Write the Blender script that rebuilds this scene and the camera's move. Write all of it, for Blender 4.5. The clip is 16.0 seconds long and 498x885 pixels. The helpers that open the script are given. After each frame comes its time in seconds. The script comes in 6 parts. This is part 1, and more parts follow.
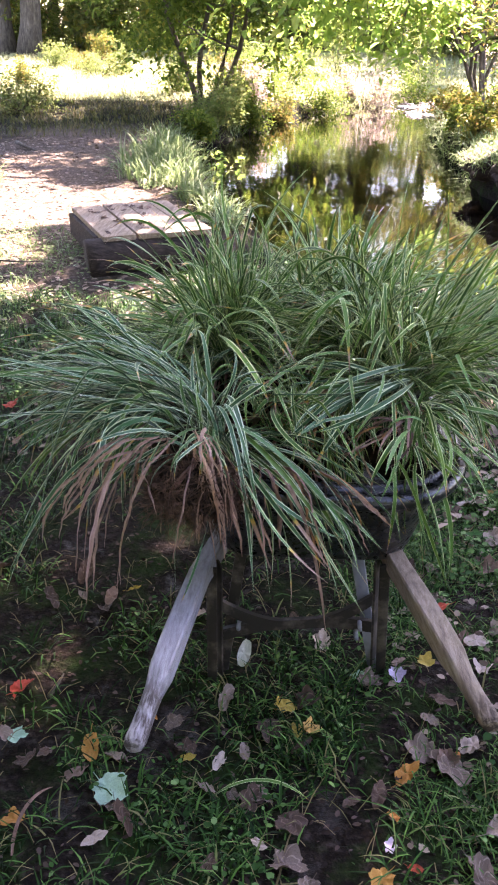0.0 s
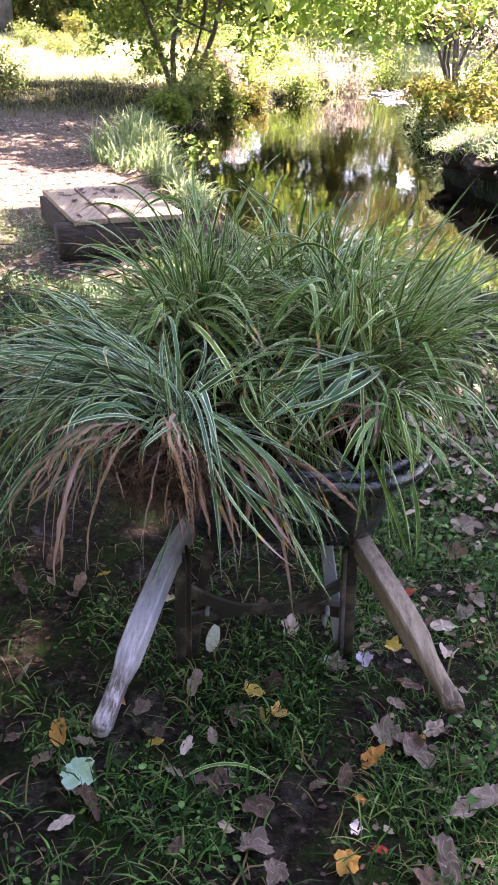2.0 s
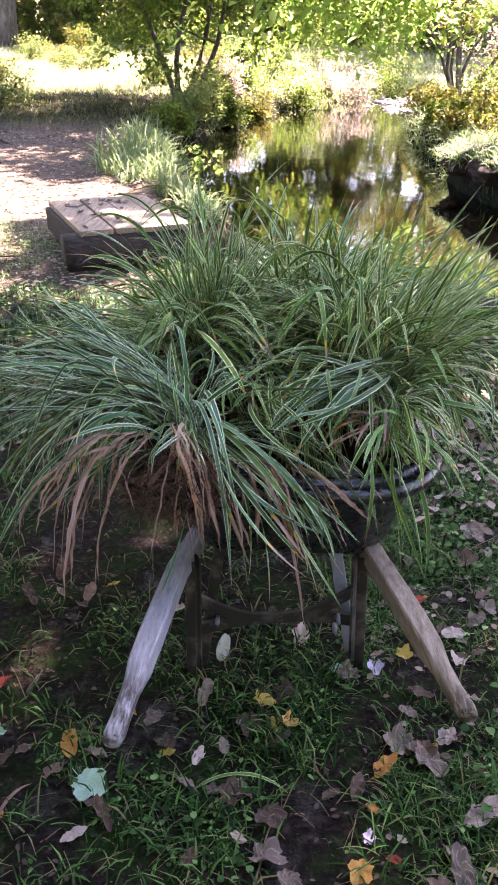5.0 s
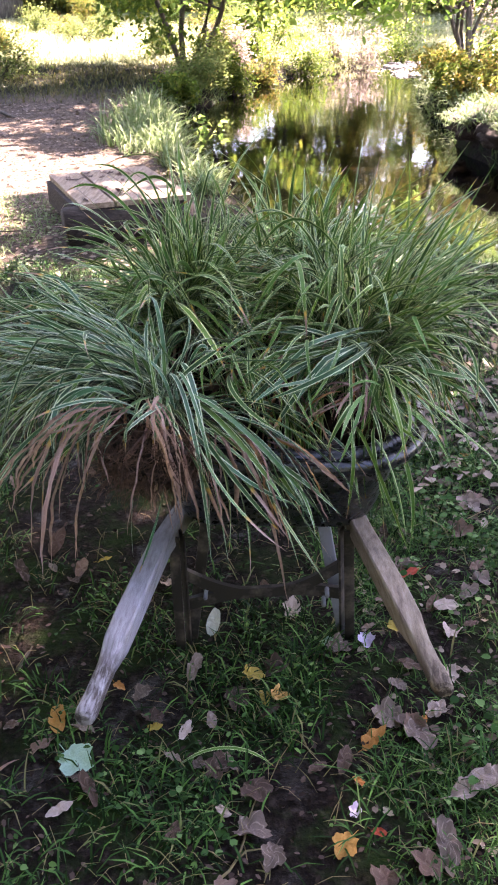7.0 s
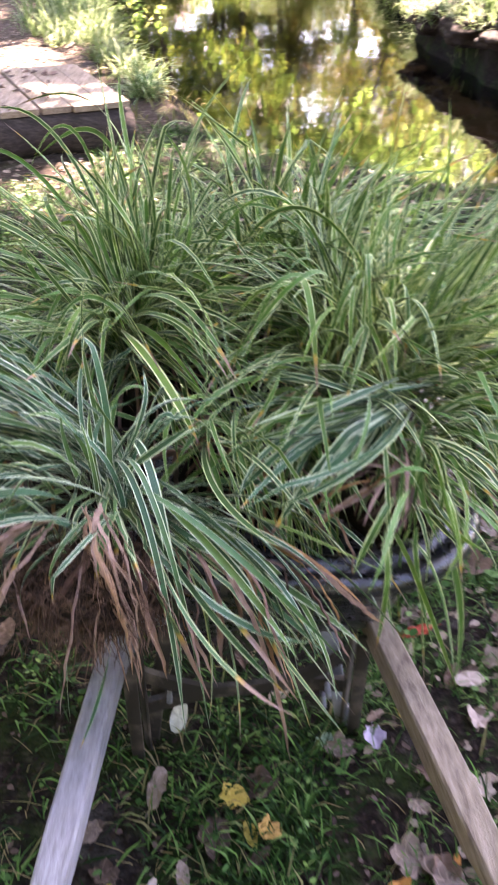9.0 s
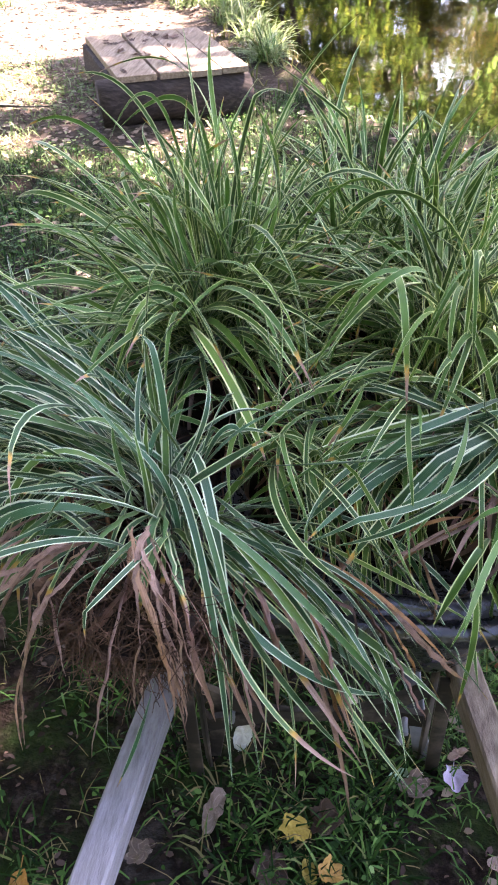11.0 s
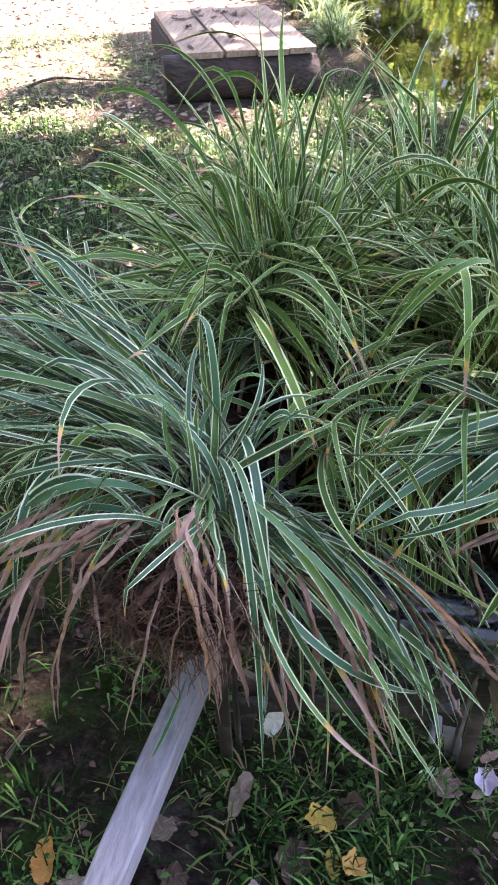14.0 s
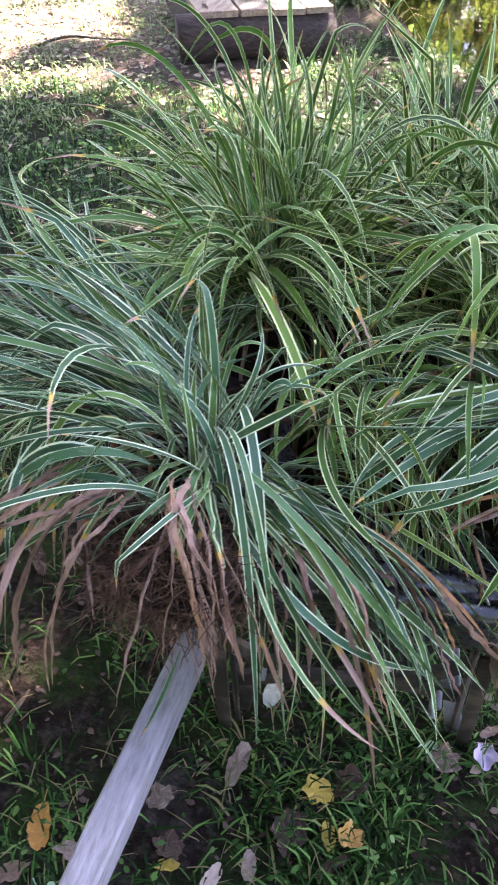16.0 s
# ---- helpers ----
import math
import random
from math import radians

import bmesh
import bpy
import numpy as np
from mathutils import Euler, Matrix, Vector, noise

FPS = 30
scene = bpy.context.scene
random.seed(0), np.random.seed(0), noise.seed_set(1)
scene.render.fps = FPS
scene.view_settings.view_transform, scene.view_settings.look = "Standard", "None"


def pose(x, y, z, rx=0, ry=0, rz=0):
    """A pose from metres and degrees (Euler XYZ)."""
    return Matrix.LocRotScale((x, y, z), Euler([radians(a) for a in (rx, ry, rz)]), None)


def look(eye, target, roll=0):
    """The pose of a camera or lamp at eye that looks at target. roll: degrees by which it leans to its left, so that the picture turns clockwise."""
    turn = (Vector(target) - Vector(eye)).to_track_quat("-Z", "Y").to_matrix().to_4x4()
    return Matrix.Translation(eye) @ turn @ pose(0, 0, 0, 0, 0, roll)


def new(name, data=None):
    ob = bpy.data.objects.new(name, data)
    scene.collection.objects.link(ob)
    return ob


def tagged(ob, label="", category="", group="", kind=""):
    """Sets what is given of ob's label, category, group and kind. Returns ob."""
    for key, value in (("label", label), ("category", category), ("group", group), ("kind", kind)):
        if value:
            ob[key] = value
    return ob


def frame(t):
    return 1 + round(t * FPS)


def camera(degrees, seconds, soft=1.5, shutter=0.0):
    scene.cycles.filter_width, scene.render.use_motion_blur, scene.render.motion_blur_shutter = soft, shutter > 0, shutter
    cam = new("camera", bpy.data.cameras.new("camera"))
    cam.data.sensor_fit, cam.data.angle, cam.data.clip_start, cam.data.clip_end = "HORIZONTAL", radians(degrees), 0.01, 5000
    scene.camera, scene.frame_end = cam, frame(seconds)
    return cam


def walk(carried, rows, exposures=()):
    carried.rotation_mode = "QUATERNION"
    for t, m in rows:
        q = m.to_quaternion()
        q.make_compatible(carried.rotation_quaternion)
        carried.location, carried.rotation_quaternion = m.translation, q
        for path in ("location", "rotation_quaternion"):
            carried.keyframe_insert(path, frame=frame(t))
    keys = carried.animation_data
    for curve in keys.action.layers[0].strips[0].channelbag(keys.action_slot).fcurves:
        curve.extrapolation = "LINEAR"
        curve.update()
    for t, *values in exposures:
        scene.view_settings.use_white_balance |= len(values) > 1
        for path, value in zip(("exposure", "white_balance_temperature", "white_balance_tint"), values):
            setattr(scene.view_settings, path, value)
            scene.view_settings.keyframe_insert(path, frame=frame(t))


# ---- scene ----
cam = camera(32.3, 16.0, 2.0, 0.5)
PATH = [
    (0, (0.244, 0.056, 1.639), (0.118, 1.85, 0.762), -0.1),
    (0.5, (0.246, 0.065, 1.636), (0.141, 1.853, 0.747), 0.2),
    (1, (0.246, 0.063, 1.633), (0.163, 1.844, 0.728), 0.6),
    (1.5, (0.248, 0.057, 1.631), (0.178, 1.838, 0.723), 0.9),
    (2, (0.252, 0.055, 1.638), (0.191, 1.838, 0.734), 1.1),
    (2.5, (0.242, 0.063, 1.632), (0.186, 1.845, 0.725), 1.3),
    (3, (0.237, 0.057, 1.631), (0.169, 1.833, 0.714), 1.3),
    (3.5, (0.239, 0.058, 1.64), (0.161, 1.843, 0.739), 0.8),
    (6, (0.252, 0.054, 1.631), (0.178, 1.846, 0.745), 0.1),
    (6.5, (0.255, 0.062, 1.625), (0.184, 1.836, 0.704), -0.0),
    (7, (0.325, 0.086, 1.625), (0.213, 1.846, 0.682), -1.1),
    (7.5, (0.353, 0.18, 1.616), (0.191, 1.916, 0.635), -1.6),
    (8, (0.29, 0.35, 1.603), (0.24, 2.069, 0.582), -0.7),
    (8.5, (0.186, 0.538, 1.601), (0.337, 2.204, 0.506), 2.0),
    (9, (0.224, 0.765, 1.611), (0.249, 2.408, 0.47), 0.6),
    (9.5, (0.268, 0.929, 1.579), (0.113, 2.541, 0.406), -2.4),
    (9.7, (0.263, 0.942, 1.575), (0.084, 2.538, 0.383), -2.7),
    (11.8, (0.269, 0.924, 1.573), (0.02, 2.508, 0.377), -0.5),
    (12, (0.263, 0.929, 1.571), (0.005, 2.514, 0.378), -0.4),
    (12.5, (0.257, 0.936, 1.569), (-0.021, 2.521, 0.38), -0.4),
    (13, (0.252, 0.94, 1.57), (-0.032, 2.518, 0.374), 0.2),
    (13.5, (0.248, 0.926, 1.563), (-0.055, 2.487, 0.349), 0.3),
    (14, (0.256, 0.942, 1.566), (-0.063, 2.49, 0.341), -0.1),
    (14.5, (0.242, 0.942, 1.562), (-0.086, 2.478, 0.323), 0.0),
    (15, (0.246, 0.941, 1.559), (-0.088, 2.464, 0.307), 0.4),
    (15.5, (0.242, 0.929, 1.559), (-0.09, 2.446, 0.298), 0.6),
    (16, (0.267, 0.968, 1.551), (-0.068, 2.465, 0.268), 0.2),
]
walk(cam, [(t, look(eye, target, roll)) for t, eye, target, roll in PATH], [(0.0, 4.25, 7050, 36), (6.5, 4.25, 7050, 36), (8.5, 4.60, 7450, 38), (9.0, 4.76, 7550, 38), (9.6, 4.50, 7450, 37), (11.8, 4.50, 7100, 34), (15.4, 4.52, 6900, 34), (16.0, 4.70, 6900, 35)])

# ---- world, sun ----
SUN = Vector((0.30, 0.62, 0.73)).normalized()
world = bpy.data.worlds.new("world")
scene.world = world
world.use_nodes = True
wt = world.node_tree
sky = wt.nodes.new("ShaderNodeTexSky")
sky.sky_type = "NISHITA"
sky.sun_disc = False
sky.sun_elevation = math.asin(SUN.z)
sky.sun_rotation = math.atan2(SUN.x, SUN.y)
wt.nodes["Background"].inputs["Strength"].default_value = 0.08
wt.links.new(sky.outputs[0], wt.nodes["Background"].inputs["Color"])
sun_data = bpy.data.lights.new("sun", "SUN")
sun_data.energy = 5.0
sun_data.angle = radians(0.53)
sun_data.color = (1.0, 0.94, 0.84)
sun = new("sun", sun_data)
sun.matrix_world = look(SUN * 60, (0, 0, 0))

# ---- materials ----


class Nodes:
    """Short hand for a node material."""

    def __init__(self, name):
        self.mat = bpy.data.materials.new(name)
        self.mat.use_nodes = True
        self.tree = self.mat.node_tree
        self.bsdf = self.tree.nodes["Principled BSDF"]
        self.out = self.tree.nodes["Material Output"]

    def add(self, kind, **sets):
        n = self.tree.nodes.new(kind)
        for key, value in sets.items():
            n.inputs[key].default_value = value
        return n

    def link(self, a, b):
        self.tree.links.new(a, b)

    def coords(self, kind="Object"):
        return self.add("ShaderNodeTexCoord").outputs[kind]

    def position(self):
        return self.add("ShaderNodeNewGeometry").outputs["Position"]

    def noise(self, scale, detail=4.0, rough=0.55, where=None, stretch=None):
        n = self.add("ShaderNodeTexNoise", Scale=scale, Detail=detail, Roughness=rough)
        v = where or self.coords()
        if stretch:
            m = self.add("ShaderNodeMapping")
            m.inputs["Scale"].default_value = stretch
            self.link(v, m.inputs["Vector"])
            v = m.outputs[0]
        self.link(v, n.inputs["Vector"])
        return n.outputs["Fac"]

    def ramp(self, fac, stops):
        r = self.add("ShaderNodeValToRGB")
        e = r.color_ramp.elements
        while len(e) < len(stops):
            e.new(0.5)
        for el, (pos, col) in zip(e, stops):
            el.position = pos
            el.color = (*col, 1) if len(col) == 3 else col
        self.link(fac, r.inputs["Fac"])
        return r.outputs["Color"]

    def mix(self, fac, a, b, blend="MIX"):
        m = self.add("ShaderNodeMix")
        m.data_type = "RGBA"
        m.blend_type = blend
        for sock, value in ((m.inputs[0], fac), (m.inputs[6], a), (m.inputs[7], b)):
            if isinstance(value, bpy.types.NodeSocket):
                self.link(value, sock)
            elif sock.name == "Factor":
                sock.default_value = value
            else:
                sock.default_value = (*value, 1)
        return m.outputs[2]

    def math(self, op, a, b=0.0, c=0.0, clamp=False):
        m = self.add("ShaderNodeMath")
        m.operation = op
        m.use_clamp = clamp
        for sock, value in zip(m.inputs, (a, b, c)):
            if isinstance(value, bpy.types.NodeSocket):
                self.link(value, sock)
            else:
                sock.default_value = value
        return m.outputs[0]

    def bump(self, height, strength=0.5, distance=0.01):
        b = self.add("ShaderNodeBump", Strength=strength, Distance=distance)
        self.link(height, b.inputs["Height"])
        self.link(b.outputs[0], self.bsdf.inputs["Normal"])

    def colour(self, c):
        if isinstance(c, bpy.types.NodeSocket):
            self.link(c, self.bsdf.inputs["Base Color"])
        else:
            self.bsdf.inputs["Base Color"].default_value = (*c, 1)

    def rough(self, r):
        if isinstance(r, bpy.types.NodeSocket):
            self.link(r, self.bsdf.inputs["Roughness"])
        else:
            self.bsdf.inputs["Roughness"].default_value = r

    def translucent(self, colour, amount=0.4):
        """Lets light through a thin leaf."""
        t = self.add("ShaderNodeBsdfTranslucent")
        if isinstance(colour, bpy.types.NodeSocket):
            self.link(colour, t.inputs["Color"])
        else:
            t.inputs["Color"].default_value = (*colour, 1)
        m = self.add("ShaderNodeMixShader")
        m.inputs[0].default_value = amount
        self.link(self.bsdf.outputs[0], m.inputs[1])
        self.link(t.outputs[0], m.inputs[2])
        self.link(m.outputs[0], self.out.inputs["Surface"])


def island(n):
    a = n.add("ShaderNodeNewGeometry").outputs["Random Per Island"]
    return n.math("FRACT", n.math("ADD", a, n.add("ShaderNodeObjectInfo").outputs["Random"]))


def blade_material(name, green_a, green_b, cream, cream_edge=0.3, brown_from=0.9, gloss=0.27, wilt_spread=0.42, sheen=0.5):
    """A strap leaf with pale margins: u runs across it, v along it."""
    n = Nodes(name)
    uv = n.add("ShaderNodeSeparateXYZ")
    n.link(n.coords("UV"), uv.inputs[0])
    rnd = island(n)
    across = n.math("ABSOLUTE", n.math("SUBTRACT", uv.outputs[0], 0.5))
    fine = n.noise(1.0, 3.0, 0.6, n.coords("UV"), (14.0, 1.2, 1.0))
    edge = n.math("ADD", across, n.math("MULTIPLY", n.math("SUBTRACT", fine, 0.5), 0.14))
    edge = n.math("SUBTRACT", edge, n.math("MULTIPLY", n.math("SUBTRACT", rnd, 0.5), 0.13))
    rim = n.math("MULTIPLY", n.math("SUBTRACT", edge, cream_edge), 20.0, clamp=True)
    tone = n.math("FRACT", n.math("MULTIPLY", rnd, 7.7))
    green = n.mix(rnd, green_a, green_b)
    green = n.mix(n.math("MULTIPLY", n.math("SUBTRACT", tone, 0.6), 1.7, clamp=True), green, (0.125, 0.24, 0.026))
    streak = n.noise(1.0, 3.0, 0.6, n.coords("UV"), (22.0, 0.6, 1.0))
    green = n.mix(n.math("MULTIPLY", n.math("SUBTRACT", streak, 0.55), 3.0, clamp=True), green, tuple(0.26 * a + 0.6 * b for a, b in zip(cream, green_b)))
    c = n.mix(n.math("MULTIPLY", rim, n.math("ADD", 0.7, n.math("MULTIPLY", tone, 0.3))), green, cream)
    blotch = n.noise(30.0, 3.0)
    c = n.mix(n.math("MULTIPLY", n.math("SUBTRACT", blotch, 0.57), 1.0, clamp=True), c, (0.16, 0.17, 0.07))
    wilt = n.math("ADD", uv.outputs[1], n.math("MULTIPLY", n.math("SUBTRACT", n.math("FRACT", n.math("MULTIPLY", rnd, 17.3)), 0.55), wilt_spread))
    tip = n.math("MULTIPLY", n.math("SUBTRACT", wilt, brown_from), 9.0, clamp=True)
    c = n.mix(n.math("MULTIPLY", tip, 5.0, clamp=True), c, (0.50, 0.30, 0.06))
    husk = n.mix(n.math("MULTIPLY", n.math("SUBTRACT", fine, 0.46), 5.0, clamp=True), (0.37, 0.23, 0.185), (0.14, 0.075, 0.06))
    c = n.mix(n.math("MULTIPLY", n.math("SUBTRACT", tip, 0.22), 3.4, clamp=True), c, husk)
    # lowest fifth darkened: the shade deep in the clump put into the colour
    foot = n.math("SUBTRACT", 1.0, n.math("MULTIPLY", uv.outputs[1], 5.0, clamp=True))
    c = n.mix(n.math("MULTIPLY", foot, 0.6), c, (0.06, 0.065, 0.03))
    n.colour(c)
    n.rough(n.math("ADD", gloss, n.math("MULTIPLY", fine, 0.18)))
    n.bump(fine, 0.5, 0.002)
    n.bsdf.inputs["Specular IOR Level"].default_value = sheen
    n.translucent(c, 0.12)
    return n.mat


def dead_material(name, pale=1.0):
    n = Nodes(name)
    uv = n.coords("UV")
    rnd = island(n)
    fine = n.noise(1.0, 4.0, 0.65, uv, (7.0, 1.3, 1.0))
    fine = n.math("ADD", fine, n.math("MULTIPLY", n.math("SUBTRACT", n.noise(90.0, 3.0, 0.6), 0.5), 0.5))
    c = n.ramp(rnd, [(0.0, (0.07, 0.037, 0.03)), (0.35, (0.22, 0.12, 0.095)), (0.6, (0.44, 0.28, 0.24)), (0.8, (0.46, 0.22, 0.08)), (1.0, (0.60, 0.46, 0.42))])
    c = n.mix((pale - 1.0) * 3.0, c, (0.62, 0.40, 0.31))
    c = n.mix(n.math("MULTIPLY", n.math("SUBTRACT", fine, 0.50), 5.0, clamp=True), c, (0.085, 0.045, 0.032))
    c = n.mix(n.math("MULTIPLY", n.math("SUBTRACT", n.noise(38.0), 0.5), 2.4, clamp=True), c, (0.10, 0.06, 0.045))
    n.colour(c)
    n.rough(0.55)
    n.bsdf.inputs["Specular IOR Level"].default_value = 0.3
    n.bump(fine, 1.0, 0.004)
    n.translucent(c, 0.15)
    return n.mat


def leaf_material(name, stops, through_amount=0.45, gloss=0.45, scale=9.0):
    """Small leaves, grass and the like; each island takes its own tone."""
    n = Nodes(name)
    c = n.ramp(island(n), stops)
    c = n.mix(n.math("MULTIPLY", n.noise(scale, 3.0, 0.6, n.position()), 0.55), c, tuple(v * 0.45 for v in stops[0][1]))
    n.colour(c)
    n.rough(gloss)
    n.bsdf.inputs["Specular IOR Level"].default_value = 0.06
    n.translucent(c, through_amount)
    return n.mat


def litter_material(name, stops):
    """A fallen leaf: veins, blotches, a tone of its own by object."""
    n = Nodes(name)
    rnd = n.add("ShaderNodeObjectInfo").outputs["Random"]
    c = n.ramp(rnd, stops)
    v = n.noise(38.0, 4.0, 0.65)
    c = n.mix(n.math("MULTIPLY", n.math("SUBTRACT", v, 0.48), 2.4, clamp=True), c, tuple(x * 0.35 for x in stops[0][1]))
    uv = n.add("ShaderNodeSeparateXYZ")
    n.link(n.coords("UV"), uv.inputs[0])
    wave = n.math("SINE", n.math("MULTIPLY", uv.outputs[0], 44.0))
    vein = n.math("MULTIPLY", n.math("SUBTRACT", wave, 0.86), 5.0, clamp=True)
    c = n.mix(n.math("MULTIPLY", vein, 0.35), c, tuple(min(1, x * 1.5) for x in stops[-1][1]))
    n.colour(c)
    n.rough(0.6)
    n.bsdf.inputs["Specular IOR Level"].default_value = 0.15
    n.bump(v, 0.6, 0.004)
    n.translucent(c, 0.12)
    return n.mat


def wood_material(name, base, dark, pale, along=(1, 1, 1), scale=1.0, rough=0.75, grimy_end=None):
    n = Nodes(name)
    w = n.coords()
    grain = n.noise(14.0 * scale, 5.0, 0.65, w, along)
    fine = n.noise(60.0 * scale, 4.0, 0.7, w, along)
    blot = n.noise(3.5 * scale, 3.0, 0.6, w)
    c = n.ramp(grain, [(0.3, dark), (0.5, base), (0.72, pale)])
    c = n.mix(n.math("MULTIPLY", n.math("SUBTRACT", fine, 0.5), 2.2, clamp=True), c, dark)
    c = n.mix(n.math("MULTIPLY", n.math("SUBTRACT", blot, 0.5), 2.5, clamp=True), c, tuple(v * 0.6 for v in base))
    if grimy_end is not None:
        # use and weather have darkened the grip
        xyz = n.add("ShaderNodeSeparateXYZ")
        n.link(w, xyz.inputs[0])
        near = n.math("MULTIPLY", n.math("SUBTRACT", grimy_end, xyz.outputs[1]), 9.0, clamp=True)
        grime = n.math("MULTIPLY", near, n.math("MULTIPLY", n.math("SUBTRACT", n.noise(11.0, 5.0, 0.7, w, (6.0, 0.9, 6.0)), 0.40), 7.0, clamp=True))
        c = n.mix(n.math("MULTIPLY", grime, 0.92), c, (0.032, 0.022, 0.018))
    n.colour(c)
    n.rough(rough)
    n.bsdf.inputs["Specular IOR Level"].default_value = 0.2
    n.bump(fine, 0.7, 0.003)
    return n.mat


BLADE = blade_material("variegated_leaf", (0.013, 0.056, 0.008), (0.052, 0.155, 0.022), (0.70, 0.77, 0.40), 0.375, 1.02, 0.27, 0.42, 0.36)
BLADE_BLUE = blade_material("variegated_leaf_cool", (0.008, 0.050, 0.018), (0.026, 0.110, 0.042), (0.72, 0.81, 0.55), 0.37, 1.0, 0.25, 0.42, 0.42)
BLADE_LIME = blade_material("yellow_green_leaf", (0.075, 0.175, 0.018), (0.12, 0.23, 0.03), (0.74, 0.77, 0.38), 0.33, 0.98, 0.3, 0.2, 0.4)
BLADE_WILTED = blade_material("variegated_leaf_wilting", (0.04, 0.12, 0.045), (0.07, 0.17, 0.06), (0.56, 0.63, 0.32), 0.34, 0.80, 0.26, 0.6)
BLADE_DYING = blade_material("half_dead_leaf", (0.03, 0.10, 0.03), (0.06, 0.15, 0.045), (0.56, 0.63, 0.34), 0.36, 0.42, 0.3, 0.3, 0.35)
DEAD = dead_material("dead_strap_leaf")
DRAPED = dead_material("dead_hanging_leaf", 1.17)
LITTER_BITS = leaf_material("dry_leaf_pieces", [(0.0, (0.09, 0.064, 0.048)), (0.6, (0.24, 0.18, 0.14)), (1.0, (0.42, 0.325, 0.26))], 0.1, 0.6, 40.0)
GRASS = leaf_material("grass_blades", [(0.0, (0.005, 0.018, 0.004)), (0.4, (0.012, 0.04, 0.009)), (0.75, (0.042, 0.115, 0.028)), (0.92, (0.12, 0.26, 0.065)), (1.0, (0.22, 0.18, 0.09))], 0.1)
WEED = leaf_material("weed_leaves", [(0.0, (0.02, 0.065, 0.016)), (0.6, (0.05, 0.13, 0.03)), (1.0, (0.16, 0.27, 0.075))], 0.15)
CLOVER = leaf_material("clover_leaves", [(0.0, (0.014, 0.048, 0.012)), (0.6, (0.055, 0.14, 0.038)), (1.0, (0.20, 0.33, 0.12))], 0.15)
STRAW = leaf_material("dry_grass", [(0.0, (0.20, 0.15, 0.08)), (0.6, (0.28, 0.22, 0.12)), (1.0, (0.17, 0.17, 0.07))], 0.3)
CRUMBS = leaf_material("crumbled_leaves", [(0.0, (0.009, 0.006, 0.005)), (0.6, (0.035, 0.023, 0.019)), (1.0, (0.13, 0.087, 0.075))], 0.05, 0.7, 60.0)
# lightened so that the meadow's glare of sun is in the colour
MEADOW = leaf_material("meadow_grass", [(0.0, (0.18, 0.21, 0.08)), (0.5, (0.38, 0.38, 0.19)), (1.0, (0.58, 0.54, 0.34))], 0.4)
# warmer and paler than GRASS: haze over the shaded band put into the colour
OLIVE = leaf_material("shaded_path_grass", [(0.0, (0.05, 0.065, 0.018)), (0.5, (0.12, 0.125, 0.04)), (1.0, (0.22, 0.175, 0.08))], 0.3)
BRUSH = leaf_material("pale_dry_brush", [(0.0, (0.22, 0.17, 0.14)), (0.6, (0.36, 0.29, 0.25)), (1.0, (0.50, 0.44, 0.38))], 0.5)
# bank grass lightened: part of the sun on it is in the colour
TUFT = leaf_material("bank_grass", [(0.0, (0.11, 0.17, 0.06)), (0.6, (0.20, 0.27, 0.11)), (1.0, (0.40, 0.44, 0.27))], 0.45)
FOLIAGE = leaf_material("broad_green_leaves", [(0.0, (0.06, 0.11, 0.02)), (0.5, (0.12, 0.19, 0.03)), (0.85, (0.20, 0.26, 0.045)), (1.0, (0.34, 0.32, 0.06))], 0.6, 0.4)
FOLIAGE_AUTUMN = leaf_material("autumn_leaves", [(0.0, (0.08, 0.11, 0.02)), (0.5, (0.18, 0.19, 0.04)), (0.8, (0.30, 0.24, 0.05)), (1.0, (0.28, 0.15, 0.06))], 0.5, 0.4)
# paler than FOLIAGE: the haze over the far wood put into the colour
FOLIAGE_HAZED = leaf_material("hazed_woodland_leaves", [(0.0, (0.12, 0.17, 0.05)), (0.6, (0.20, 0.26, 0.08)), (1.0, (0.34, 0.34, 0.12))], 0.62)
# brighter copy of FOLIAGE, with the sun behind the leaves put into the colour
FOLIAGE_BACKLIT = leaf_material("backlit_broad_leaves", [(0.0, (0.17, 0.30, 0.06)), (0.6, (0.28, 0.42, 0.10)), (1.0, (0.45, 0.50, 0.14))], 0.68, 0.4)
# lightened to carry the riffle's white sparkle in the colour
STONE = leaf_material("pale_river_stones", [(0.0, (0.12, 0.11, 0.10)), (0.6, (0.26, 0.24, 0.22)), (1.0, (0.42, 0.40, 0.37))], 0.0, 0.5, 14.0)
BARK = wood_material("bark", (0.085, 0.07, 0.055), (0.03, 0.025, 0.02), (0.16, 0.14, 0.115), (1, 1, 0.2), 0.8, 0.9)
ROOT = wood_material("root_fibre", (0.075, 0.042, 0.028), (0.02, 0.012, 0.009), (0.22, 0.13, 0.09), (1, 1, 1), 3.0, 0.9)
SOIL = wood_material("root_soil", (0.022, 0.014, 0.010), (0.008, 0.005, 0.004), (0.05, 0.032, 0.024), (1, 1, 1), 4.0, 0.95)
GREY_WOOD = wood_material("weathered_handle_wood", (0.255, 0.24, 0.262), (0.15, 0.137, 0.142), (0.33, 0.32, 0.35), (6, 0.35, 6), 1.3, 0.6, -0.74)
TAN_WOOD = wood_material("weathered_tan_wood", (0.20, 0.158, 0.125), (0.105, 0.078, 0.058), (0.30, 0.25, 0.205), (6, 0.35, 6), 1.3, 0.72, -0.80)
